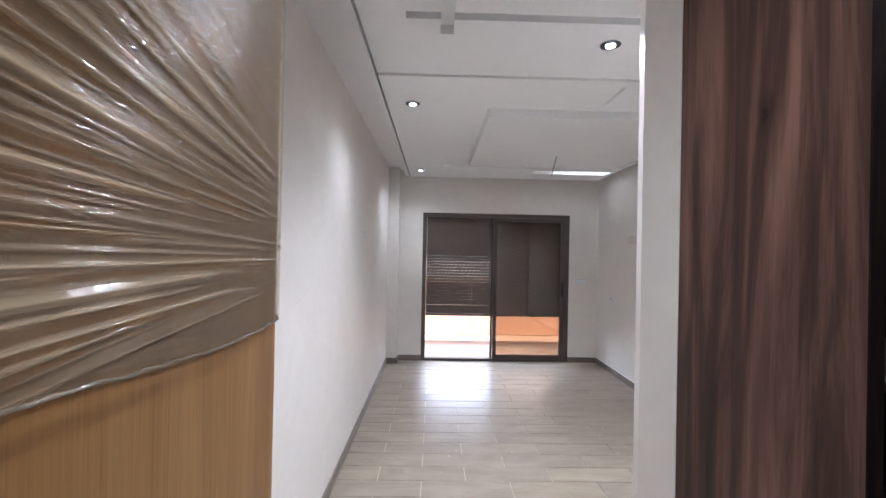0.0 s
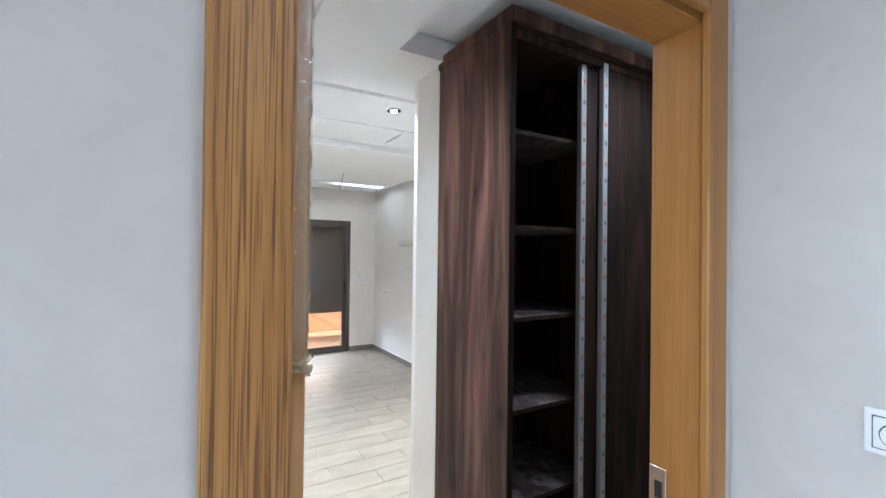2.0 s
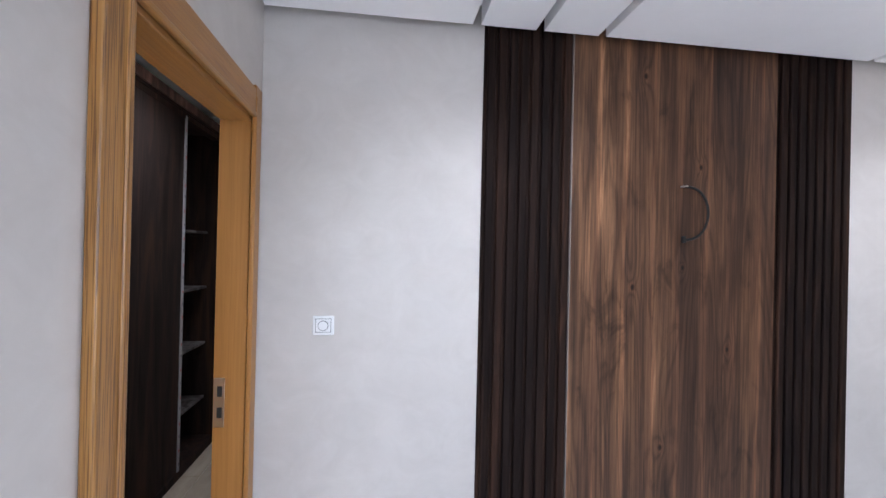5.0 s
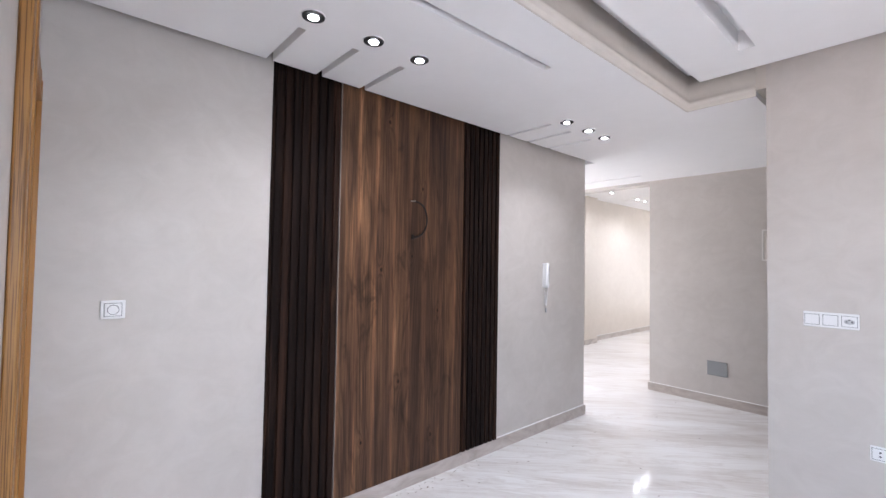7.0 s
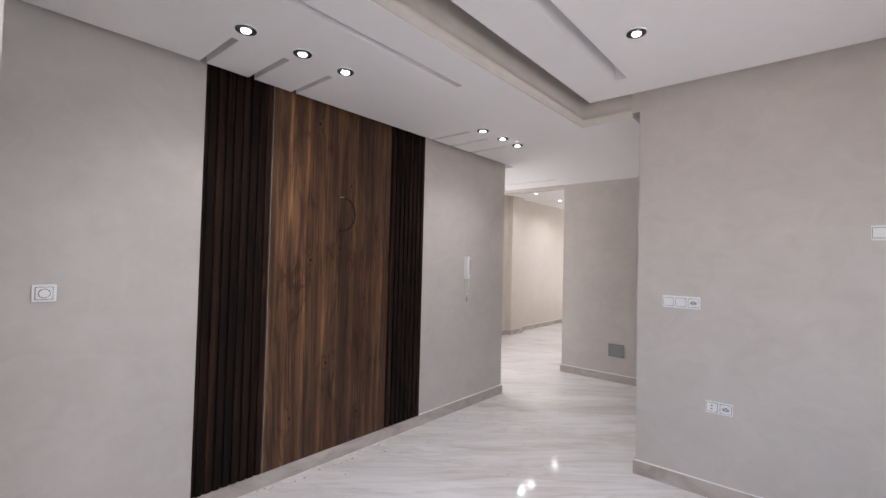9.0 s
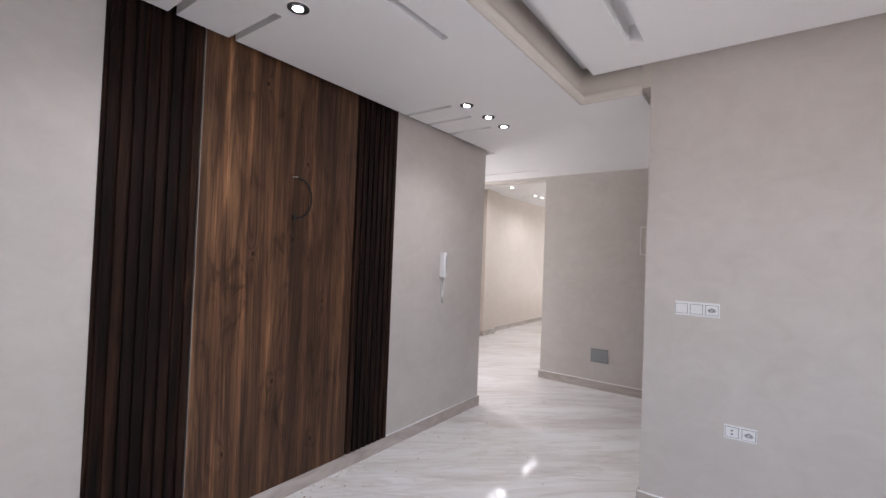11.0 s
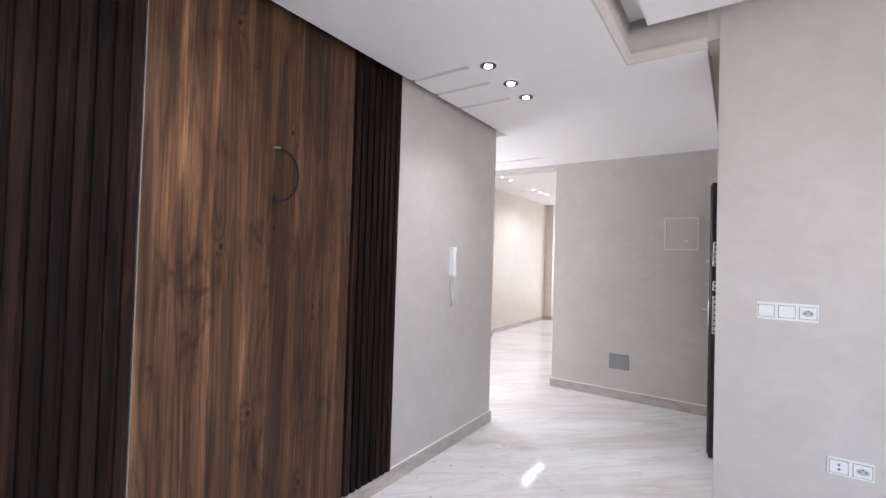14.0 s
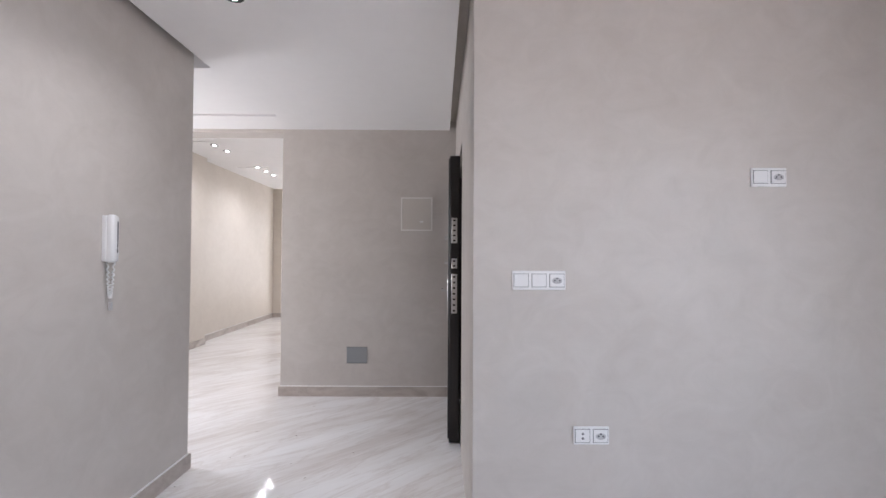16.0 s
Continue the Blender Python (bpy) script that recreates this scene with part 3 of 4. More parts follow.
# dropped ceiling of the bedroom
BL = 2.53
holes = [(-0.20, 1.9, 1.80, 1.855, BL + 0.045), (-0.05, 0.01, 0.9, 1.98, BL + 0.04), (-0.44, 2.1, 2.44, 2.475, BL + 0.035), (1.05, 1.075, 2.55, 2.9, BL + 0.02),
         (0.03, 2.08, 3.0, 5.12, BL + 0.035), (0.31, 1.95, 3.02, 4.80, BL - 0.05), (1.15, 2.08, 5.25, 5.45, BL + 0.05)]
structure("ceiling_bedroom", relief(-0.40, 2.14, 1.22, 5.86, BL, 2.64, holes), M_CEIL, "white dropped bedroom ceiling with grooves and a raised panel")
structure("ceiling_bedroom_entry", relief(-0.40, 0.42, -0.02, 1.22, BL, 2.64, [(-0.05, 0.01, 0.9, 1.3, BL + 0.04)]), M_CEIL, "white dropped ceiling over the bedroom entry")
structure("ceiling_edge", relief(-0.47, -0.42, 0.02, 5.9, BL + 0.015, 2.64, []), M_CEIL, "thin plaster edge along the dropped ceiling")

# skirting
SK = 0.092
structure("baseboard_hall", boxes((WX - 0.014, WX, -4.22, WY, 0, SK), (WX - 0.014, WX + 0.2, -4.234, -4.22, 0, SK), (CX, 0.56, FY, FY + 0.014, 0, SK), (0.56, 0.574, FY - 0.2, FY + 0.014, 0, SK),
          (-3.2, CX + 0.014, SY, SY + 0.014, 0, SK), (CX - 0.03, CX + 0.014, SY - 0.2, SY, 0, SK), (-1.12, -0.44, WY - 0.014, WY, 0, SK)), M_SKIRT, "polished beige grey stone skirting")
structure("baseboard_living", boxes((2.686, 2.7, -11.0, -4.22, 0, SK), (2.506, 2.52, -11.4, -11.0, 0, SK), (2.506, 2.7, -11.0, -10.986, 0, SK), (2.566, 2.58, -8.05, -7.586, 0, SK), (2.58, 2.7, -7.60, -7.586, 0, SK)), M_SKIRT, "polished beige stone skirting")
structure("baseboard_bedroom", boxes((-0.69, -0.678, 0.05, 5.86, 0, 0.075), (-0.69, -0.538, 5.848, 5.86, 0, 0.075), (-0.55, -0.538, 5.86, 6.033, 0, 0.075), (-0.538, -0.225, 6.033, 6.045, 0, 0.075), (1.835, 2.24, 6.033, 6.045, 0, 0.075),
          (2.228, 2.24, 1.64, 6.033, 0, 0.075)), M_SKIRT_BED, "grey brown skirting tile")

structure("skirting_trim", boxes((WX - 0.010, WX, -4.22, -2.9, SK, SK + 0.006), (WX - 0.010, WX, -1.05, WY, SK, SK + 0.006), (CX, 0.56, FY, FY + 0.010, SK, SK + 0.006), (-3.2, CX + 0.010, SY, SY + 0.010, SK, SK + 0.006),
          (2.690, 2.7, -11.0, -4.22, SK, SK + 0.006), (2.230, 2.24, 1.64, 6.033, 0.075, 0.081), (1.835, 2.23, 6.035, 6.045, 0.075, 0.081)), M_CEIL, "thin white filler line along the skirting")
structure("wall_ledge", box(2.17, 2.24, 4.50, 4.95, 1.655, 1.755, 0.004), M_FARW, "small beige plastered ledge on the bedroom wall")

# balcony outside
structure("balcony_floor", box(-1.5, 4.0, 6.25, 8.2, -0.12, -0.01), M_BALFLOOR, "pale tiled balcony floor")
structure("balcony_parapet", boxes((-1.5, 4.0, 8.0, 8.2, 0, 1.05), (-1.5, 4.0, 7.985, 8.0, 0, 0.08)), M_PARAPET, "pale rendered balcony parapet")
structure("ground", box(-200, 200, 9, 400, -6.2, -6.0), M_BALFLOOR, "pale ground far below the balcony")

# ---- hall: things ----


def feature_panel():
    e = thing("wall_panel_feature", WX, -1.97, 0, "walnut wall panel with dark slats on both sides", "wall panel")
    x1 = 0.0
    part("center_board", boxes((-0.016, x1, -0.51, 0.505, SK + 0.002, TOP - 0.05)), M_PANEL, e, "walnut veneered middle board with knots")
    part("edge_trim", boxes((-0.017, x1, 0.5065, 0.5105, SK + 0.002, TOP - 0.05)), M_STRIP, e, "thin pale edge strip")
    for y0, n in ((0.513, 8), (-0.915, 8)):
        w = 0.395 / n
        part("backing", box(-0.006, x1, y0, y0 + 0.40, SK + 0.002, TOP - 0.05), M_SLAT, e, "dark backing board")
        for i in range(n):
            y = y0 + i * w + 0.004
            part("slat", box(-0.024, -0.006, y, y + w - 0.013, SK + 0.002, TOP - 0.05, 0.006, 2), M_SLAT, e)
    return e


feature_panel()


def tube(path, r, n=8):
    bm = bmesh.new()
    rings = []
    for i, p in enumerate(path):
        d = (path[min(i + 1, len(path) - 1)] - path[max(i - 1, 0)]).normalized()
        u = d.orthogonal().normalized()
        if rings:
            pu = last_u - last_u.dot(d) * d
            u = pu.normalized() if pu.length > 1e-6 else u
        last_u = u
        w = d.cross(u)
        rings.append([bm.verts.new(p + r * (math.cos(2 * math.pi * k / n) * u + math.sin(2 * math.pi * k / n) * w)) for k in range(n)])
    for a, b in zip(rings, rings[1:]):
        for k in range(n):
            bm.faces.new((a[k], a[(k + 1) % n], b[(k + 1) % n], b[k]))
    bm.faces.new(rings[0])
    bm.faces.new(rings[-1])
    bmesh.ops.recalc_face_normals(bm, faces=bm.faces)
    return bm


e = thing("electric_cable", WX - 0.016, -2.0, 1.785, "loose black cable loop sticking out of the wood panel", "cable")
pts = []
for i in range(25):
    a = i / 24
    ang = math.pi * (0.5 - a)
    pts.append(Vector((-0.012 - 0.02 * math.sin(math.pi * a), -0.105 * math.cos(ang) ** 0.8 if math.cos(ang) > 0 else 0.0, 0.122 * math.sin(ang))))
part("cable", tube(pts, 0.0058), M_CABLE, e, "", True)
part("cable_end", tube([Vector((0.0, 0.012, 0.122)), Vector((-0.014, 0.0, 0.122)), Vector((-0.02, -0.012, 0.123))], 0.0042), M_STRIP, e, "grey cable sheath", True)
part("connector", box(-0.022, -0.002, -0.008, 0.006, -0.135, -0.105, 0.002), M_CABLE, e)


def downlight():
    e = thing("downlight", 0, 0, 0, "round recessed ceiling downlight with black inner ring, lit", "downlight", "ceiling downlights")
    bm = bmesh.new()
    add_cyl(bm, Matrix.Translation((0, 0, -0.002)), 0.049, 0.006, 28, 0.051)
    part("rim", bm, M_WHITE, e, "thin white rim")
    bm = bmesh.new()
    add_cyl(bm, Matrix.Translation((0, 0, -0.006)), 0.0475, 0.005, 28)
    part("inner_ring", bm, M_RING, e, "black inner ring")
    bm = bmesh.new()
    add_cyl(bm, Matrix.Translation((0, 0, -0.010)), 0.021, 0.006, 24, 0.023)
    part("lens", bm, M_LAMP, e, "glowing white lens")
    return e


spots = [(0.0, -1.0, LOW), (0.0, -1.3, LOW), (0.0, -1.575, LOW), (0.02, -2.96, LOW), (0.015, -3.25, LOW), (0.025, -3.51, LOW), (-1.35, -2.385, 2.66),
         (-0.225, 2.93, BL), (0.76, 2.03, BL), (-0.245, 5.37, BL),
         (2.06, -7.25, 2.80), (2.05, -7.57, 2.80), (2.08, -8.65, 2.80), (2.08, -9.0, 2.80), (2.08, -9.34, 2.80)]
# two unseen downlights added to light the entry, the door film and the closet
spots += [(0.10, 0.70, BL), (1.30, 0.32, 2.645)]
for p in spots:
    if p[1] < -6:
        watts = 8.5
    elif p[1] < 0:
        watts = 6.5
    elif p[1] < 1:
        watts = 17 if p[0] < 0.5 else 19
    else:
        watts = 16 if p[0] < 0 else 115
    spot(*p, watts, 140 if -6 < p[1] < 0 else 150)
first = downlight()
first.location = spots[0]
for p in spots[1:]:
    copy_thing(first, Matrix.Translation(p))


def switch_plate(name, wall, x, y, z, gangs, label, h=0.082, w1=0.0755):
    """Plate on a wall; wall is the outward normal: '+y', '-y' or '-x'. gangs: 'k' a rocker, 's' a socket, 'd' a dial, 'p' a phone or aerial outlet."""
    e = thing(name, x, y, z, label, "switch" if gangs[0] in "kd" else "socket")
    e.rotation_euler = (0, 0, radians({"+y": 180, "-y": 0, "-x": -90, "+x": 90}[wall]))
    n = len(gangs)
    w = w1 * n
    part("plate", box(-w / 2, w / 2, -0.009, 0, -h / 2, h / 2, 0.004, 2), M_WHITE, e)
    for i, g in enumerate(gangs):
        c = -w / 2 + w1 * (i + 0.5)
        part("shadow_line", box(c - 0.0315, c + 0.0315, -0.0102, -0.008, -0.0285, 0.0285), M_SEAM, e, "thin grey line round the key")
        part("key", box(c - 0.0295, c + 0.0295, -0.0135, -0.008, -0.0265, 0.0265, 0.002, 2), M_WHITE, e)
        if g == "d":
            bm = bmesh.new()
            m = Matrix.Translation((c, -0.015, 0)) @ Matrix.Rotation(radians(90), 4, "X")
            add_cyl(bm, m, 0.021, 0.004, 32)
            part("ring", bm, M_SEAM, e, "grey ring")
            bm = bmesh.new()
            add_cyl(bm, Matrix.Translation((c, -0.017, 0)) @ Matrix.Rotation(radians(90), 4, "X"), 0.0185, 0.006, 32)
            part("dial", bm, M_WHITE, e, "round white dial")
        elif g == "s":
            bm = bmesh.new()
            add_cyl(bm, Matrix.Translation((c, -0.0136, -0.001)) @ Matrix.Rotation(radians(90), 4, "X") @ Matrix.Diagonal((1.0, 0.62, 1.0, 1.0)), 0.0215, 0.0012, 28)
            part("recess", bm, M_OVAL, e, "grey oval recess of the socket")
            for dx, dz in ((-0.010, 0), (0.010, 0), (0, 0.009)):
                bm = bmesh.new()
                add_cyl(bm, Matrix.Translation((c + dx, -0.0138, dz)) @ Matrix.Rotation(radians(90), 4, "X"), 0.004, 0.002, 12)
                part("socket_hole", bm, M_KEY, e)
            part("shutter_line", box(c - 0.018, c + 0.018, -0.0142, -0.013, -0.0075, -0.005), M_KEY, e)
        elif g == "p":
            for dz in (-0.009, 0.010):
                bm = bmesh.new()
                add_cyl(bm, Matrix.Translation((c, -0.0135, dz)) @ Matrix.Rotation(radians(90), 4, "X"), 0.005, 0.003, 14)
                part("outlet_hole", bm, M_KEY, e)
    return e


switch_plate("dimmer_switch", "-x", WX, -0.405, 1.27, "d", "square white wall switch with a round dial", 0.080, 0.087)
switch_plate("switch_strip", "+y", -1.367, SY, 1.222, "kks", "white three-gang plate, two rockers and a socket")
switch_plate("socket_pair", "+y", -1.588, SY, 0.572, "ps", "white double plate with socket and aerial outlet", 0.076)
switch_plate("socket_high", "+y", -2.348, SY, 1.666, "ks", "white double plate high on the wall")
switch_plate("bedroom_switch_strip", "-y", 2.002, 6.045, 1.14, "kk", "white double switch beside the balcony door", 0.08, 0.08)
switch_plate("bedroom_socket", "-x", 2.24, 5.54, 0.955, "s", "white single socket on the bedroom wall")
switch_plate("bedroom_wall_switch", "+x", -0.69, 3.9, 1.66, "k", "white single switch on the bedroom wall")


def intercom():
    e = thing("intercom_handset", WX, -3.545, 1.39, "white wall intercom handset with hanging cord", "intercom")
    part("base", box(-0.022, 0, -0.042, 0.042, -0.10, 0.115, 0.006, 2), M_WHITE, e)
    bm = bmesh.new()
    add_box(bm, -0.05, -0.018, 0.004, 0.040, -0.105, 0.118, 0.010, 3)
    part("handset", bm, M_WHITE, e, "white receiver", True)
    part("groove", box(-0.0235, -0.021, -0.034, -0.004, -0.06, 0.09), M_SEAM, e)
    for i in range(3):
        part("button", box(-0.026, -0.021, -0.026, -0.012, -0.02 - 0.025 * i, -0.006 - 0.025 * i, 0.001), M_WHITE, e)
    pts = []
    for i in range(160):
        a = i / 159
        z = -0.10 - 0.17 * math.sin(math.pi * a) ** 0.8
        y = 0.02 - 0.04 * a
        pts.append(Vector((-0.014 + 0.004 * math.cos(i * 0.9), y + 0.004 * math.sin(i * 0.9), z)))
    part("cord", tube(pts, 0.0034, 6), M_WHITE, e, "coiled white cord", True)
    part("end_plug", box(-0.02, -0.004, -0.012, 0.0, -0.33, -0.29, 0.002), M_OVAL, e)
    return e


intercom()

M_CREAM = base("cream plastic", 0.12, 0, (0.60, 0.56, 0.515))[0]
e = thing("distribution_box", -0.724, FY, 1.73, "flush white electric panel cover on the wall", "electric panel")
part("frame", boxes((-0.15, 0.15, 0, 0.012, 0.147, 0.16), (-0.15, 0.15, 0, 0.012, -0.16, -0.147), (-0.15, -0.137, 0, 0.012, -0.147, 0.147), (0.137, 0.15, 0, 0.012, -0.147, 0.147)), base("pale plastic", 0.2, 0, (0.78, 0.76, 0.73))[0], e)
part("door", box(-0.135, 0.135, 0, 0.008, -0.145, 0.145, 0.002), M_CREAM, e)
part("latch", box(-0.06, -0.03, 0.008, 0.014, -0.08, -0.068, 0.002), M_WHITE, e)
e = thing("access_flap", -0.165, FY, 0.388, "small grey metal flap low on the wall", "access panel")
part("flap", box(-0.097, 0.097, 0, 0.008, -0.073, 0.073, 0.002), M_GREY, e)
part("flap_rim", box(-0.101, 0.101, 0, 0.005, 0.0735, 0.077), M_SEAM, e)
part("flap_rim", box(-0.101, 0.101, 0, 0.005, -0.077, -0.0735), M_SEAM, e)


def entrance_door():
    e = thing("entrance_door", -1.10, -5.50, 0, "dark armoured entrance door standing ajar", "door")
    e.rotation_euler = (0, 0, radians(-2.0))
    part("leaf", box(-0.02, 0.052, 0.0, 0.91, 0.008, 2.046, 0.003), M_DARKDOOR, e)
    part("inner_skin", box(0.052, 0.062, 0.012, 0.898, 0.03, 2.03, 0.002), M_DARKDOOR, e)
    for z0, z1 in ((1.42, 1.60), (1.24, 1.31), (0.92, 1.20)):
        p = part("lock_plate", box(-0.002, 0.038, 0.91, 0.9135, z0, z1, 0.001), M_STEEL, e, "steel lock plate")
        k = int((z1 - z0) / 0.035)
        for i in range(k):
            z = z0 + (i + 0.5) * (z1 - z0) / k
            part("bolt", box(0.010, 0.028, 0.913, 0.921, z - 0.006, z + 0.006), M_BLACK, p)
    for z in (1.46, 1.28):
        bm = bmesh.new()
        add_cyl(bm, Matrix.Translation((0.075, 0.84, z)) @ Matrix.Rotation(radians(90), 4, "Y"), 0.012, 0.03, 16)
        part("knob", bm, M_STEEL, e)
    h = part("handle", box(0.062, 0.068, 0.82, 0.86, 0.96, 1.16, 0.002), M_STEEL, e, "steel door handle plate")
    part("lever", boxes((0.068, 0.11, 0.832, 0.848, 1.07, 1.086), (0.098, 0.11, 0.73, 0.848, 1.07, 1.086)), M_STEEL, h)
    for z in (0.3, 1.05, 1.8):
        bm = bmesh.new()
        add_cyl(bm, Matrix.Translation((0.055, -0.006, z)), 0.009, 0.12, 12)
        part("hinge", bm, M_STEEL, e, "", True)
    return e


entrance_door()
e = thing("entrance_frame", CX - 0.03, -4.95, 0, "dark metal frame of the entrance door", "door frame")
part("side_post", box(-0.17, 0.015, 0.49, 0.528, 0, 2.10), M_DARKDOOR, e)
part("side_post", box(-0.19, 0.0, -0.688, -0.60, 0, 2.10), M_DARKDOOR, e)
part("top_rail", box(-0.19, 0.0, -0.60, 0.49, 2.062, 2.10), M_DARKDOOR, e)
part("stop", box(-0.10, -0.06, 0.45, 0.49, 0, 2.062), M_DARKDOOR, e)

# unseen hall window, added so that daylight comes in behind the camera
e = thing("hall_window", -3.3, -0.9, 0.6, "white framed hall window, unseen and added to let light in", "window")
part("added_window_frame", boxes((-0.03, 0.03, -1.0, -0.95, 0, 1.7), (-0.03, 0.03, 0.95, 1.0, 0, 1.7), (-0.03, 0.03, -0.95, 0.95, 0, 0.05), (-0.03, 0.03, -0.95, 0.95, 1.65, 1.7), (-0.03, 0.03, -0.025, 0.025, 0.05, 1.65)), M_WHITE, e)

# unseen back window, added as the opening of its fill lamp
e = thing("back_window", -2.2, 1.3, 0.63, "white framed window added out of view at the back of the hall", "window")
part("added_window_frame", boxes((-0.77, -0.72, -0.03, 0.03, 0, 1.64), (0.72, 0.77, -0.03, 0.03, 0, 1.64), (-0.72, 0.72, -0.03, 0.03, 0, 0.05), (-0.72, 0.72, -0.03, 0.03, 1.59, 1.64), (-0.025, 0.025, -0.03, 0.03, 0.05, 1.59)), M_WHITE, e)

# passage window, out of view and added to brighten the passage
e = thing("passage_window", 2.8, -4.93, 0.78, "white framed window added out of view at the end of the passage", "window")
part("added_window_frame", boxes((-0.03, 0.03, -0.57, -0.52, 0, 1.44), (-0.03, 0.03, 0.52, 0.57, 0, 1.44), (-0.03, 0.03, -0.52, 0.52, 0, 0.05), (-0.03, 0.03, -0.52, 0.52, 1.39, 1.44)), M_WHITE, e)

# ---- bedroom door ----


def door_frame():
    e = thing("bedroom_door_frame", 0.08, -0.08, 0, "honey oak door frame with moulded casing", "door frame")

    def moulding(x0, x1, z0, z1):
        bm = bmesh.new()
        add_box(bm, x0, x1, -0.072, -0.06, z0, z1, 0.004, 2)
        return bm
    part("casing", box(-0.502, -0.419, -0.086, -0.06, 0, 2.205, 0.005, 2), M_OAK, e)
    part("casing_bead", box(-0.436, -0.4165, -0.092, -0.062, 0, 2.16, 0.005, 2), M_OAK, e)
    part("casing", moulding(0.412, 0.492, 0, 2.205), M_OAK_S, e)
    part("casing_bead", box(0.408, 0.424, -0.077, -0.06, 0, 2.16, 0.004, 2), M_OAK_S, e)
    part("head_casing", moulding(-0.417, 0.411, 2.095, 2.19), M_OAK_X, e)
    part("casing_bead", box(-0.409, 0.407, -0.077, -0.06, 2.078, 2.096, 0.004, 2), M_OAK_X, e)
    part("jamb", box(-0.44, -0.418, -0.062, -0.026, 0, 2.09, 0.002), M_OAK, e)
    j = part("jamb", box(0.42, 0.445, -0.054, 0.06, 0, 2.09, 0.002), M_OAK_S, e)
    part("head_jamb", box(-0.416, 0.42, -0.054, 0.06, 2.066, 2.09, 0.002), M_OAK_X, e)
    p = part("strike_plate", box(0.4165, 0.42, 0.018, 0.058, 0.905, 1.09, 0.001), M_STEEL, j, "steel strike plate")
    part("latch_hole", box(0.4155, 0.417, 0.026, 0.044, 1.02, 1.06), M_RING, p)
    part("latch_hole", box(0.4155, 0.417, 0.026, 0.044, 0.94, 0.98), M_RING, p)
    return e


M_OAK_X = wood("varnished oak head", (0.30, 0.135, 0.030), (0.35, 0.163, 0.038), (0.39, 0.19, 0.048), 13, 0.38, 0.35, False, "x", 0.3)
door_frame()


def bedroom_door():
    e = thing("bedroom_door", -0.338, 0.0, 0, "honey oak door standing open, wrapped in clear stretch film", "door")
    e.rotation_euler = (0, 0, radians(-1.0))
    leaf = part("leaf", box(-0.007, 0.033, -0.10, 0.645, 0.01, 2.05, 0.003, 2), M_LEAF, e)
    # film: a sheet with straight creases that run together at the free edge
    bm = bmesh.new()
    lay = bm.verts.layers.float.new("layers")
    ny, nz = 60, 900
    z0, z1 = 1.424, 2.045
    rnd = random.Random(5)
    folds = []
    for k in range(105):
        zl = 1.39 + 0.98 * k / 104 + rnd.uniform(-0.012, 0.012)      # height at the hinge side
        zr = 1.475 + 0.36 * (zl - 1.39) + rnd.uniform(-0.012, 0.012)  # height at the free edge
        folds.append((zl, zr, rnd.choice((0.0018, 0.003, 0.005, 0.008, 0.013)), (rnd.uniform(0.3, 1.0) if zl < 1.95 else rnd.uniform(0.15, 0.5)) ** 1.5, rnd.uniform(0.0, 0.35), rnd.uniform(0.6, 1.05)))

    def crumple(y, z):
        f = min(1.0, max(0.0, (z - 1.66) / 0.10)) * min(1.0, max(0.0, (0.42 - y) / 0.1))
        return 0.0036 * f * noise.noise(Vector((y * 30 + z * 22, z * 60, 4))) if f else 0.0
    grid = []
    for i in range(nz + 1):
        row = []
        z = z0 + (z1 - z0) * i / nz
        for j in range(ny + 1):
            u = j / ny
            y = -0.10 + 0.745 * u
            d = 0.0
            for zl, zr, w, h, s0, s1 in folds:
                q = abs(z - (zl + (zr - zl) * u ** 0.85)) / (w * (1.15 - 0.6 * u))
                if q < 1:
                    f = min(1.0, max(0.0, (u - s0 + 0.25) / 0.25)) * min(1.0, max(0.0, (s1 - u) / 0.15))
                    d = max(d, h * f * (1 - q) ** 1.3)
            zz = z + max(0.0, 1 - i / 14) * 0.010 * math.sin(9 * y)
            v = bm.verts.new((0.0345 + 0.0045 * d + 0.0006 * noise.noise(Vector((y * 14, z * 70, 0))) + crumple(y, z), y, zz))
            v[lay] = d
            row.append(v)
        grid.append(row)
    for i in range(nz):
        for j in range(ny):
            bm.faces.new((grid[i][j], grid[i][j + 1], grid[i + 1][j + 1], grid[i + 1][j]))
    part("stretch_film", bm, M_FILM, e, "clear creased plastic stretch film", True)
    # film round the two edges and the rolled lower rim
    for y, s in ((-0.104, -1), (0.649, 1)):
        bm = bmesh.new()
        lay = bm.verts.layers.float.new("layers")
        gr = []
        for i in range(420):
            z = z0 + (z1 - z0) * i / 419
            row = []
            for t, x in enumerate((-0.011, -0.003, 0.010, 0.026, 0.036)):
                k = noise.noise(Vector((z * 55 + t * 0.8, s, 0))) + 0.6 * noise.noise(Vector((z * 170 + t * 1.7, s, 3)))
                v = bm.verts.new((x, y + s * 0.004 * abs(k) * (1 if 0 < t < 4 else 0.3), z + 0.004 * math.sin(t)))
                v[lay] = max(0.0, abs(k) - 0.35) * 1.4
                row.append(v)
            gr.append(row)
        for p, q in zip(gr, gr[1:]):
            for t in range(4):
                bm.faces.new((p[t], p[t + 1], q[t + 1], q[t]))
        part("film_edge", bm, M_FILM, e, "film folded round the edge", True)
    # bunched film at the hinge edge
    rnd = random.Random(3)
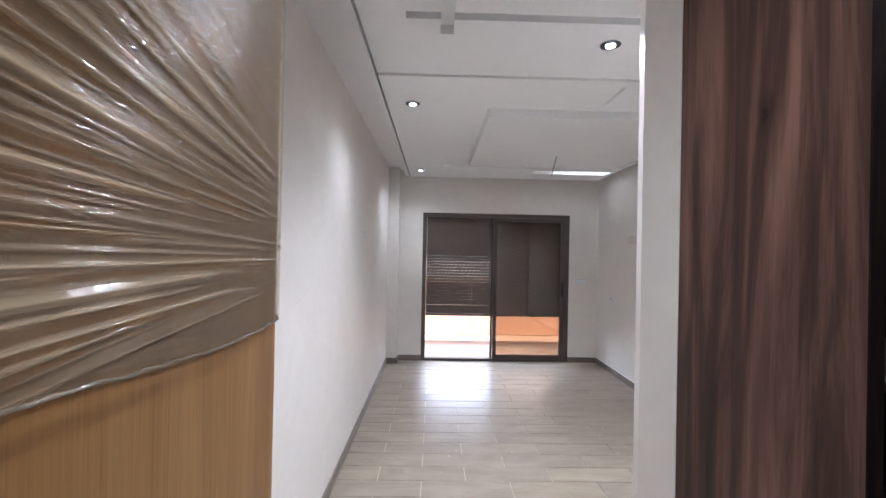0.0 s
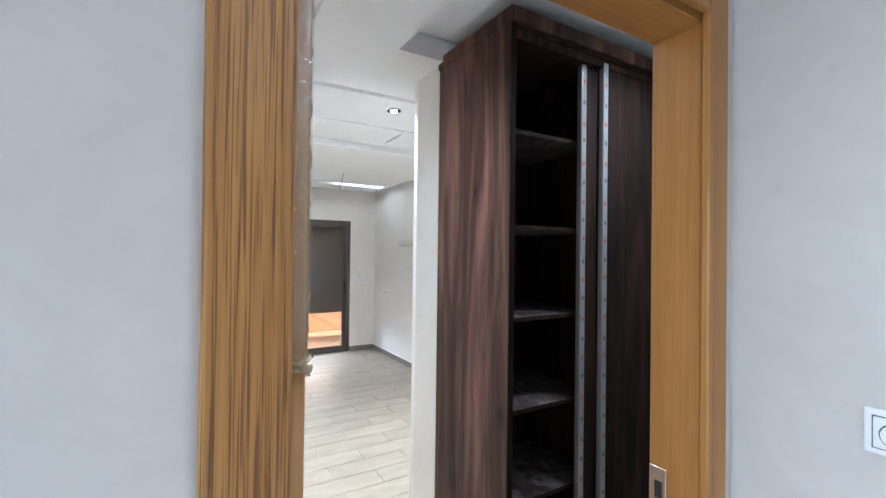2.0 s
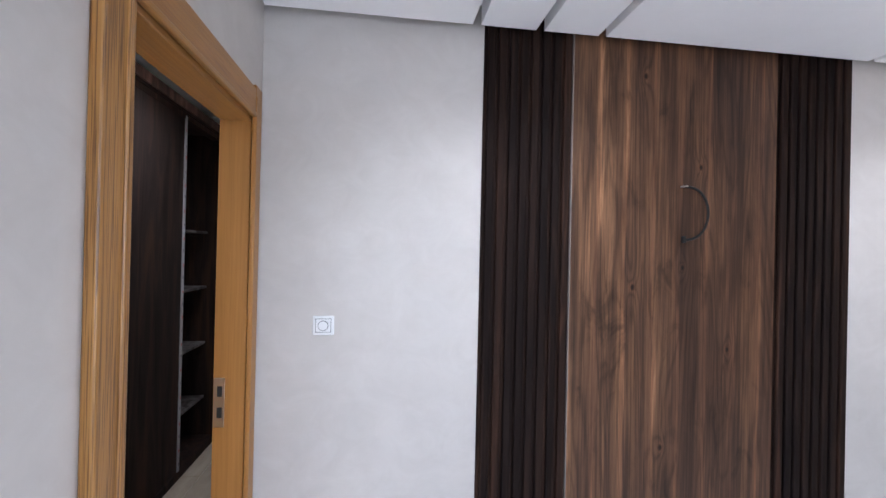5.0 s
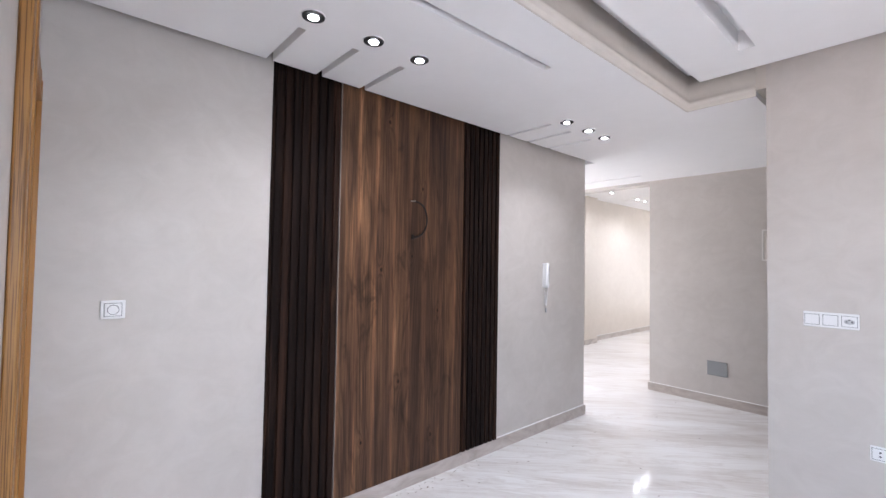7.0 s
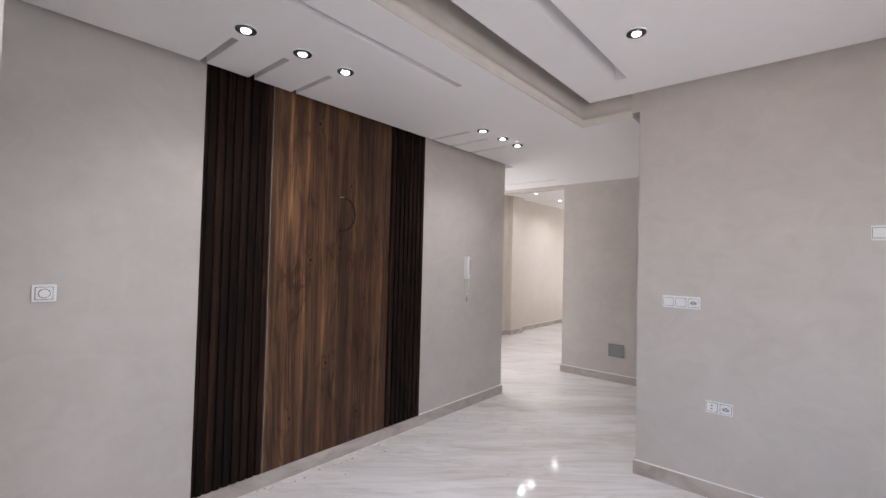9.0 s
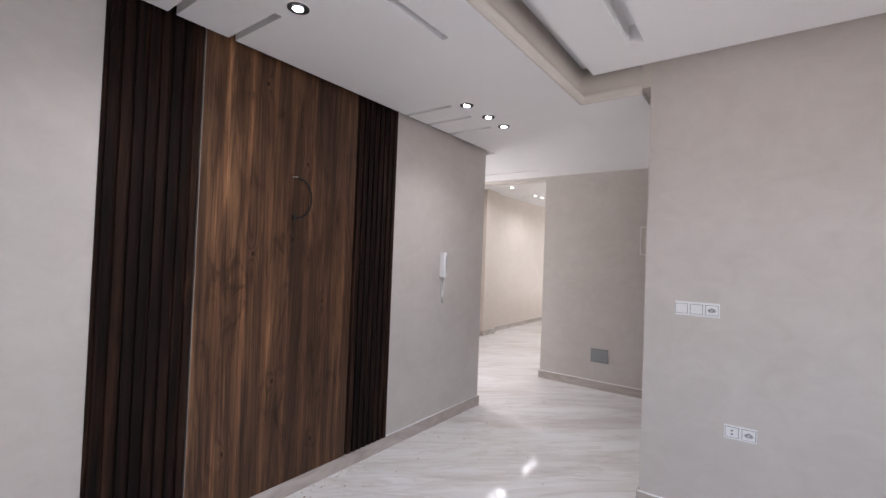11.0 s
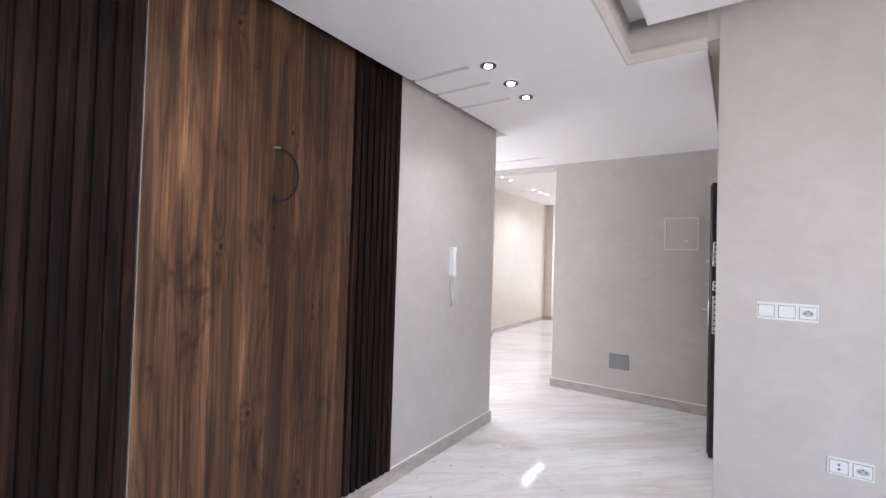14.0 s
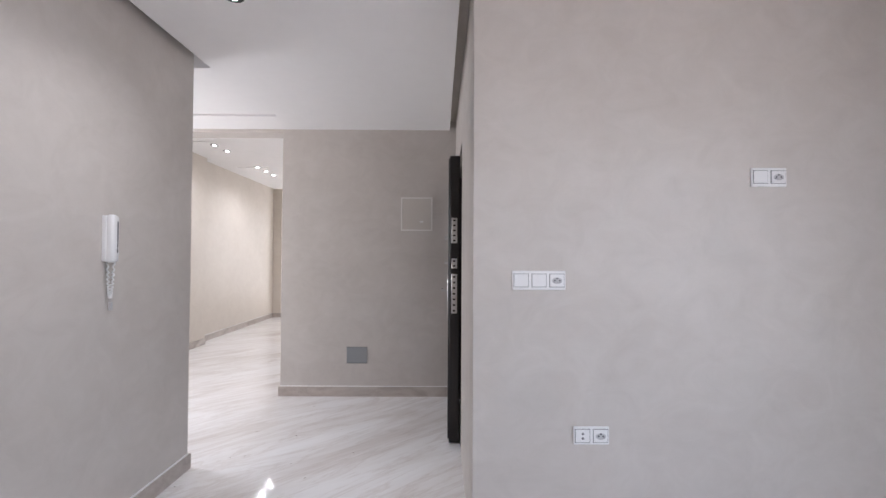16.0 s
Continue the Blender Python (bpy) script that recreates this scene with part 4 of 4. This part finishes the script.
    for i in range(5):
        path = [Vector((-0.010 + 0.046 * k / 9, -0.108 - 0.006 * math.sin(0.6 * k + i) - 0.002 * i, z0 + 0.006 * i + 0.007 * math.sin(0.35 * k + 0.7 * i) + rnd.uniform(-0.002, 0.002))) for k in range(10)]
        part("film_bunch", tube(path, 0.0032, 7), M_FILM_THICK, e, "bunched film", True)
    rnd = random.Random(8)
    path = [Vector((0.039 + 0.003 * math.sin(7 * y), y, z0 + 0.004 + 0.010 * math.sin(9 * y) + rnd.uniform(-0.0015, 0.0015))) for y in [-0.10 + 0.745 * k / 60 for k in range(61)]]
    path += [Vector((0.03 - 0.012 * k, 0.652 + 0.004 * math.sin(k), z0 + 0.012 + 0.008 * k)) for k in range(1, 4)]
    part("film_rim", tube(path, 0.0019, 7), M_FILM_THICK, e, "gathered rolled lower edge of the film", True)
    for x0 in (0.033,):
        h = part("handle", box(x0, x0 + 0.005, 0.575, 0.612, 0.93, 1.15, 0.002), M_STEEL, e, "steel lever handle on a long plate")
        bm = boxes((x0 + 0.005, x0 + 0.05, 0.587, 0.603, 1.062, 1.078), (x0 + 0.038, x0 + 0.052, 0.48, 0.603, 1.060, 1.080))
        part("lever", bm, M_STEEL, h)
    part("latch_plate", box(0.005, 0.021, 0.645, 0.648, 0.93, 1.12), M_STEEL, e)
    for z in (0.25, 1.1, 1.85):
        bm = bmesh.new()
        add_cyl(bm, Matrix.Translation((-0.014, -0.098, z)), 0.006, 0.09, 12)
        part("hinge", bm, M_STEEL, e, "", True)
    return e


bedroom_door()

# ---- closet ----


def closet():
    e = thing("closet", 0.67, 0.70, 0, "built-in dark walnut closet with open shelves and sliding doors", "closet")
    H, D, W = 2.50, 0.565, 1.875
    part("side_panel", box(0, 0.022, 0.0, D, 0, H, 0.001), M_CLOSET, e, "walnut side panel")
    part("edge_band", box(-0.002, 0.024, -0.004, 0.0, 0, H), M_SLAT, e)
    part("back_panel", box(0.022, W, D - 0.012, D, 0, H), M_CLOSET_IN, e)
    part("divider", box(0.60, 0.618, 0.09, D - 0.012, 0.06, H - 0.02), M_CLOSET_IN, e)
    part("divider", box(1.262, 1.28, 0.09, D - 0.012, 0.06, H - 0.02), M_CLOSET_IN, e)
    part("end_panel", box(W - 0.02, W, 0.0, D - 0.012, 0, H), M_CLOSET_IN, e)
    part("top_board", box(0.022, W - 0.02, 0.0, D - 0.012, H - 0.02, H), M_CLOSET_IN, e)
    part("base_board", box(0.022, W - 0.02, 0.0, D - 0.012, 0.0, 0.05), M_CLOSET_IN, e)
    part("cornice", boxes((-0.008, W, -0.012, 0.012, H, H + 0.06), (-0.008, 0.012, 0.012, D, H, H + 0.06)), M_CLOSET, e, "dark cornice strip")
    part("top_rail", boxes((0.022, W - 0.02, 0.008, 0.07, H - 0.055, H - 0.02)), M_SLAT, e, "sliding rail")
    for z in (2.105, 1.695, 1.30, 0.905, 0.51):
        part("shelf", box(0.022, 0.60, 0.085, D - 0.012, z - 0.018, z), M_SHELF, e)
        part("shelf_edge", box(0.022, 0.60, 0.082, 0.085, z - 0.018, z), M_CLOSET_IN, e)
    for z in (1.70, 1.26, 0.81, 0.37):
        part("shelf", box(1.28, W - 0.02, 0.085, D - 0.012, z - 0.018, z), M_SHELF, e)
    for x0, x1, y in ((0.445, 1.03, 0.04), (0.56, 1.27, 0.012)):
        d = part("sliding_door", box(x0 + 0.02, x1 - 0.02, y, y + 0.02, 0.03, H - 0.03), M_CLOSET_IN, e, "dark sliding door")
        for a in (x0, x1 - 0.034):
            bm = box(a, a + 0.034, y - 0.006, y + 0.024, 0.03, H - 0.03, 0.006, 3)
            part("edge_profile", bm, M_PROFILE, d, "steel profile still in printed protective film")
            rnd = random.Random(int(a * 100))
            for k in range(26):
                z = 0.1 + 0.09 * k + rnd.uniform(-0.01, 0.01)
                part("film_print", box(a + 0.010, a + 0.024, y - 0.0068, y - 0.0055, z, z + 0.018), M_PRINT if k % 2 else M_KEY, d)
    return e


M_SHELF = wood("dusty dark shelf board", (0.012, 0.008, 0.007), (0.024, 0.016, 0.014), (0.05, 0.034, 0.027), 10, 0.55, 0.5, False, "x", 0.0, 0.2)
sn = M_SHELF.node_tree
sb = sn.nodes["Principled BSDF"]
old = sb.inputs["Base Color"].links[0].from_socket
dusty = ramp(sn, noise_tex(sn, coords(sn), 9, 7, 0.7, 1.0), [(0.42, (0, 0, 0)), (0.70, (0.6, 0.6, 0.6))])
sn.links.new(mix(sn, dusty, old, (0.30, 0.27, 0.25)), sb.inputs["Base Color"])
M_PROFILE = base("filmed steel profile", 0.3, 0.3, (0.30, 0.30, 0.31))[0]
M_PRINT = base("faded red print", 0.6, 0, (0.42, 0.10, 0.08))[0]
closet()

# ---- balcony door ----


def balcony_door():
    e = thing("balcony_door", 0.805, 6.045, 0, "bronze aluminium sliding balcony door with roller shutter half down", "balcony door")
    w, h = 1.03, 2.063
    f = part("frame", boxes((-w, -w + 0.055, 0.0, 0.10, 0, h), (w - 0.055, w, 0, 0.10, 0, h), (-w + 0.055, w - 0.055, 0, 0.10, h - 0.055, h), (-w + 0.055, w - 0.055, 0.0, 0.10, 0, 0.035)), M_ALU, e)
    # sliding sash over the right half
    x0, x1, z0, z1 = -0.03, w - 0.058, 0.036, h - 0.057
    s = part("sash", boxes((x0, x0 + 0.05, 0.012, 0.045, z0, z1), (x1 - 0.06, x1, 0.012, 0.045, z0, z1), (x0 + 0.05, x1 - 0.06, 0.012, 0.045, z1 - 0.05, z1), (x0 + 0.05, x1 - 0.06, 0.012, 0.045, z0, z0 + 0.055)), M_ALU, e, "sliding sash")
    pane = part("pane", box(x0 + 0.05, x1 - 0.06, 0.026, 0.032, z0 + 0.055, z1 - 0.05), M_GLASS, s, "bronze tinted glass")
    pane.visible_shadow = False
    part("handle", box(x1 - 0.045, x1 - 0.02, 0.0, 0.012, 0.92, 1.12, 0.004), M_BLACK, s, "black pull handle")
    part("meeting_rail", box(-0.06, -0.032, 0.05, 0.09, 0.035, h - 0.055), M_ALU, e)
    # roller shutter: slats, the upper ones open by small slots
    sh = part("roller_shutter", box(-w + 0.056, w - 0.056, 0.13, 0.134, 1.95, h - 0.05), M_SHUT, e, "brown roller shutter")
    pitch, z, k = 0.041, 0.640, 0
    a, b = -w + 0.057, w - 0.057
    while z < 2.0:
        if 1.08 < z < 1.49:
            hs = [a + 0.056 * (i + 0.29 * (k % 4)) for i in range(19)]
            hs = sorted(hs + [q + 0.019 for q in hs])
            wide = 0.009
        elif 0.76 < z < 0.80:
            hs, wide = [a + 0.02 + 0.031 * i for i in range(46)], 0.010
        elif 0.80 < z < 1.06:
            hs, wide = [-0.37, -0.33, 0.40, 0.44], 0.011
        else:
            hs, wide = [], 0.0
        slat = part("slat", box(a, b, 0.12, 0.130, z + (0.0055 if hs else 0.0), z + pitch - 0.0005, 0.0), M_SHUT, sh)
        if hs:
            bm = bmesh.new()
            x = a
            for q in hs:
                if q > x:
                    add_box(bm, x, q, 0.121, 0.129, z, z + 0.0055)
                x = q + wide
            add_box(bm, x, b, 0.121, 0.129, z, z + 0.0055)
            part("slotted_edge", bm, M_SHUT, sh)
        z += pitch
        k += 1
    part("bottom_bar", box(-w + 0.056, w - 0.056, 0.112, 0.138, 0.612, 0.639, 0.003), M_ALU, sh)
    return e


balcony_door()

# ---- bedroom floor tiles ----
def floor_tiles():
    L, Wd, g = 0.5885, 0.192, 0.005
    fl = bpy.data.objects["floor_bedroom"]
    meshes = {}

    def tile(x0, x1, y):
        key = round(x1 - x0, 3)
        if key not in meshes:
            bm = bmesh.new()
            add_box(bm, 0, key - g, 0, Wd - g, -0.008, 0.0, 0.0012)
            meshes[key] = bpy.data.meshes.new("tile")
            bm.to_mesh(meshes[key])
            bm.free()
            meshes[key].materials.append(M_TILE)
        t = new("tile", meshes[key])
        t.location = (x0, y, 0.0)
        t.parent = fl

    for r in range(-15, 17):
        y = 2.884 + r * Wd
        if y < -0.02 or y > 6.04 - Wd:
            continue
        end = 2.236 if y > 1.45 else 2.546
        x = -0.408 - L + (L / 2 if r % 2 else 0.0)
        while x < end:
            if min(x + L, end) - max(x, -0.686) > 0.02:
                tile(max(x, -0.686), min(x + L, end), y)
            x += L


floor_tiles()

# ---- loose bits ----
e = thing("hanging_wire", 1.12, 4.21, 2.48, "thin dark wire hanging from the bedroom ceiling", "wire")
part("wire", tube([Vector((0.004 * math.sin(0.9 * i) - 0.0016 * i, 0.004 * math.cos(0.9 * i), -0.007 * i)) for i in range(28)], 0.0035, 6), M_CABLE, e, "", True)
# emissive strip added for the brightness of this ceiling slot
e = thing("cove_light", 1.62, 5.35, BL + 0.047, "glowing white strip added in a ceiling slot", "strip light")
part("glow_strip", box(-0.16, 0.45, -0.05, 0.05, -0.012, 0.0, 0.002), glow("ceiling slot glow", (1.0, 0.97, 0.95), 3.5), e)



def crumbs(name, mat, label, fields, sizes, seed):
    """Flat little chips strewn over stretches of the floor (x0, x1, y0, y1, how many)."""
    rnd = random.Random(seed)
    bm = bmesh.new()
    for x0, x1, y0, y1, n in fields:
        for i in range(n):
            x, y, r, a = rnd.uniform(x0, x1), rnd.uniform(y0, y1), rnd.uniform(*sizes), rnd.uniform(0, 3.1)
            k = rnd.uniform(0.25, 0.6)
            vs = [(r, 0), (0.2 * r, k * r), (-r, 0.1 * r), (-0.1 * r, -k * r)]
            ps = [(x + p * math.cos(a) - q * math.sin(a), y + p * math.sin(a) + q * math.cos(a)) for p, q in vs]
            lo = [bm.verts.new((p, q, 0.0008)) for p, q in ps]
            tip = bm.verts.new((x, y, 0.0008 + 0.4 * r))
            bm.faces.new(lo)
            for m in range(4):
                bm.faces.new((lo[m], lo[(m + 1) % 4], tip))
    tagged(obj(name, bm, mat), label, "debris", "", "stuff")


crumbs("debris", M_CRUMB, "small brown crumbs of dirt on the floor",
       [(-0.4, 1.3, 3.6, 5.8, 90), (0.5, 0.592, -2.7, -1.0, 60), (0.3, 0.58, -3.6, -0.5, 26), (-0.6, 0.6, -5.5, -2.6, 26), (-0.2, 0.5, 0.2, 2.0, 8)], (0.003, 0.010), 21)
crumbs("plaster_specks", M_SPECK, "white specks of plaster on the bedroom tiles", [(-0.6, 1.6, 1.6, 4.2, 46)], (0.004, 0.012), 4)
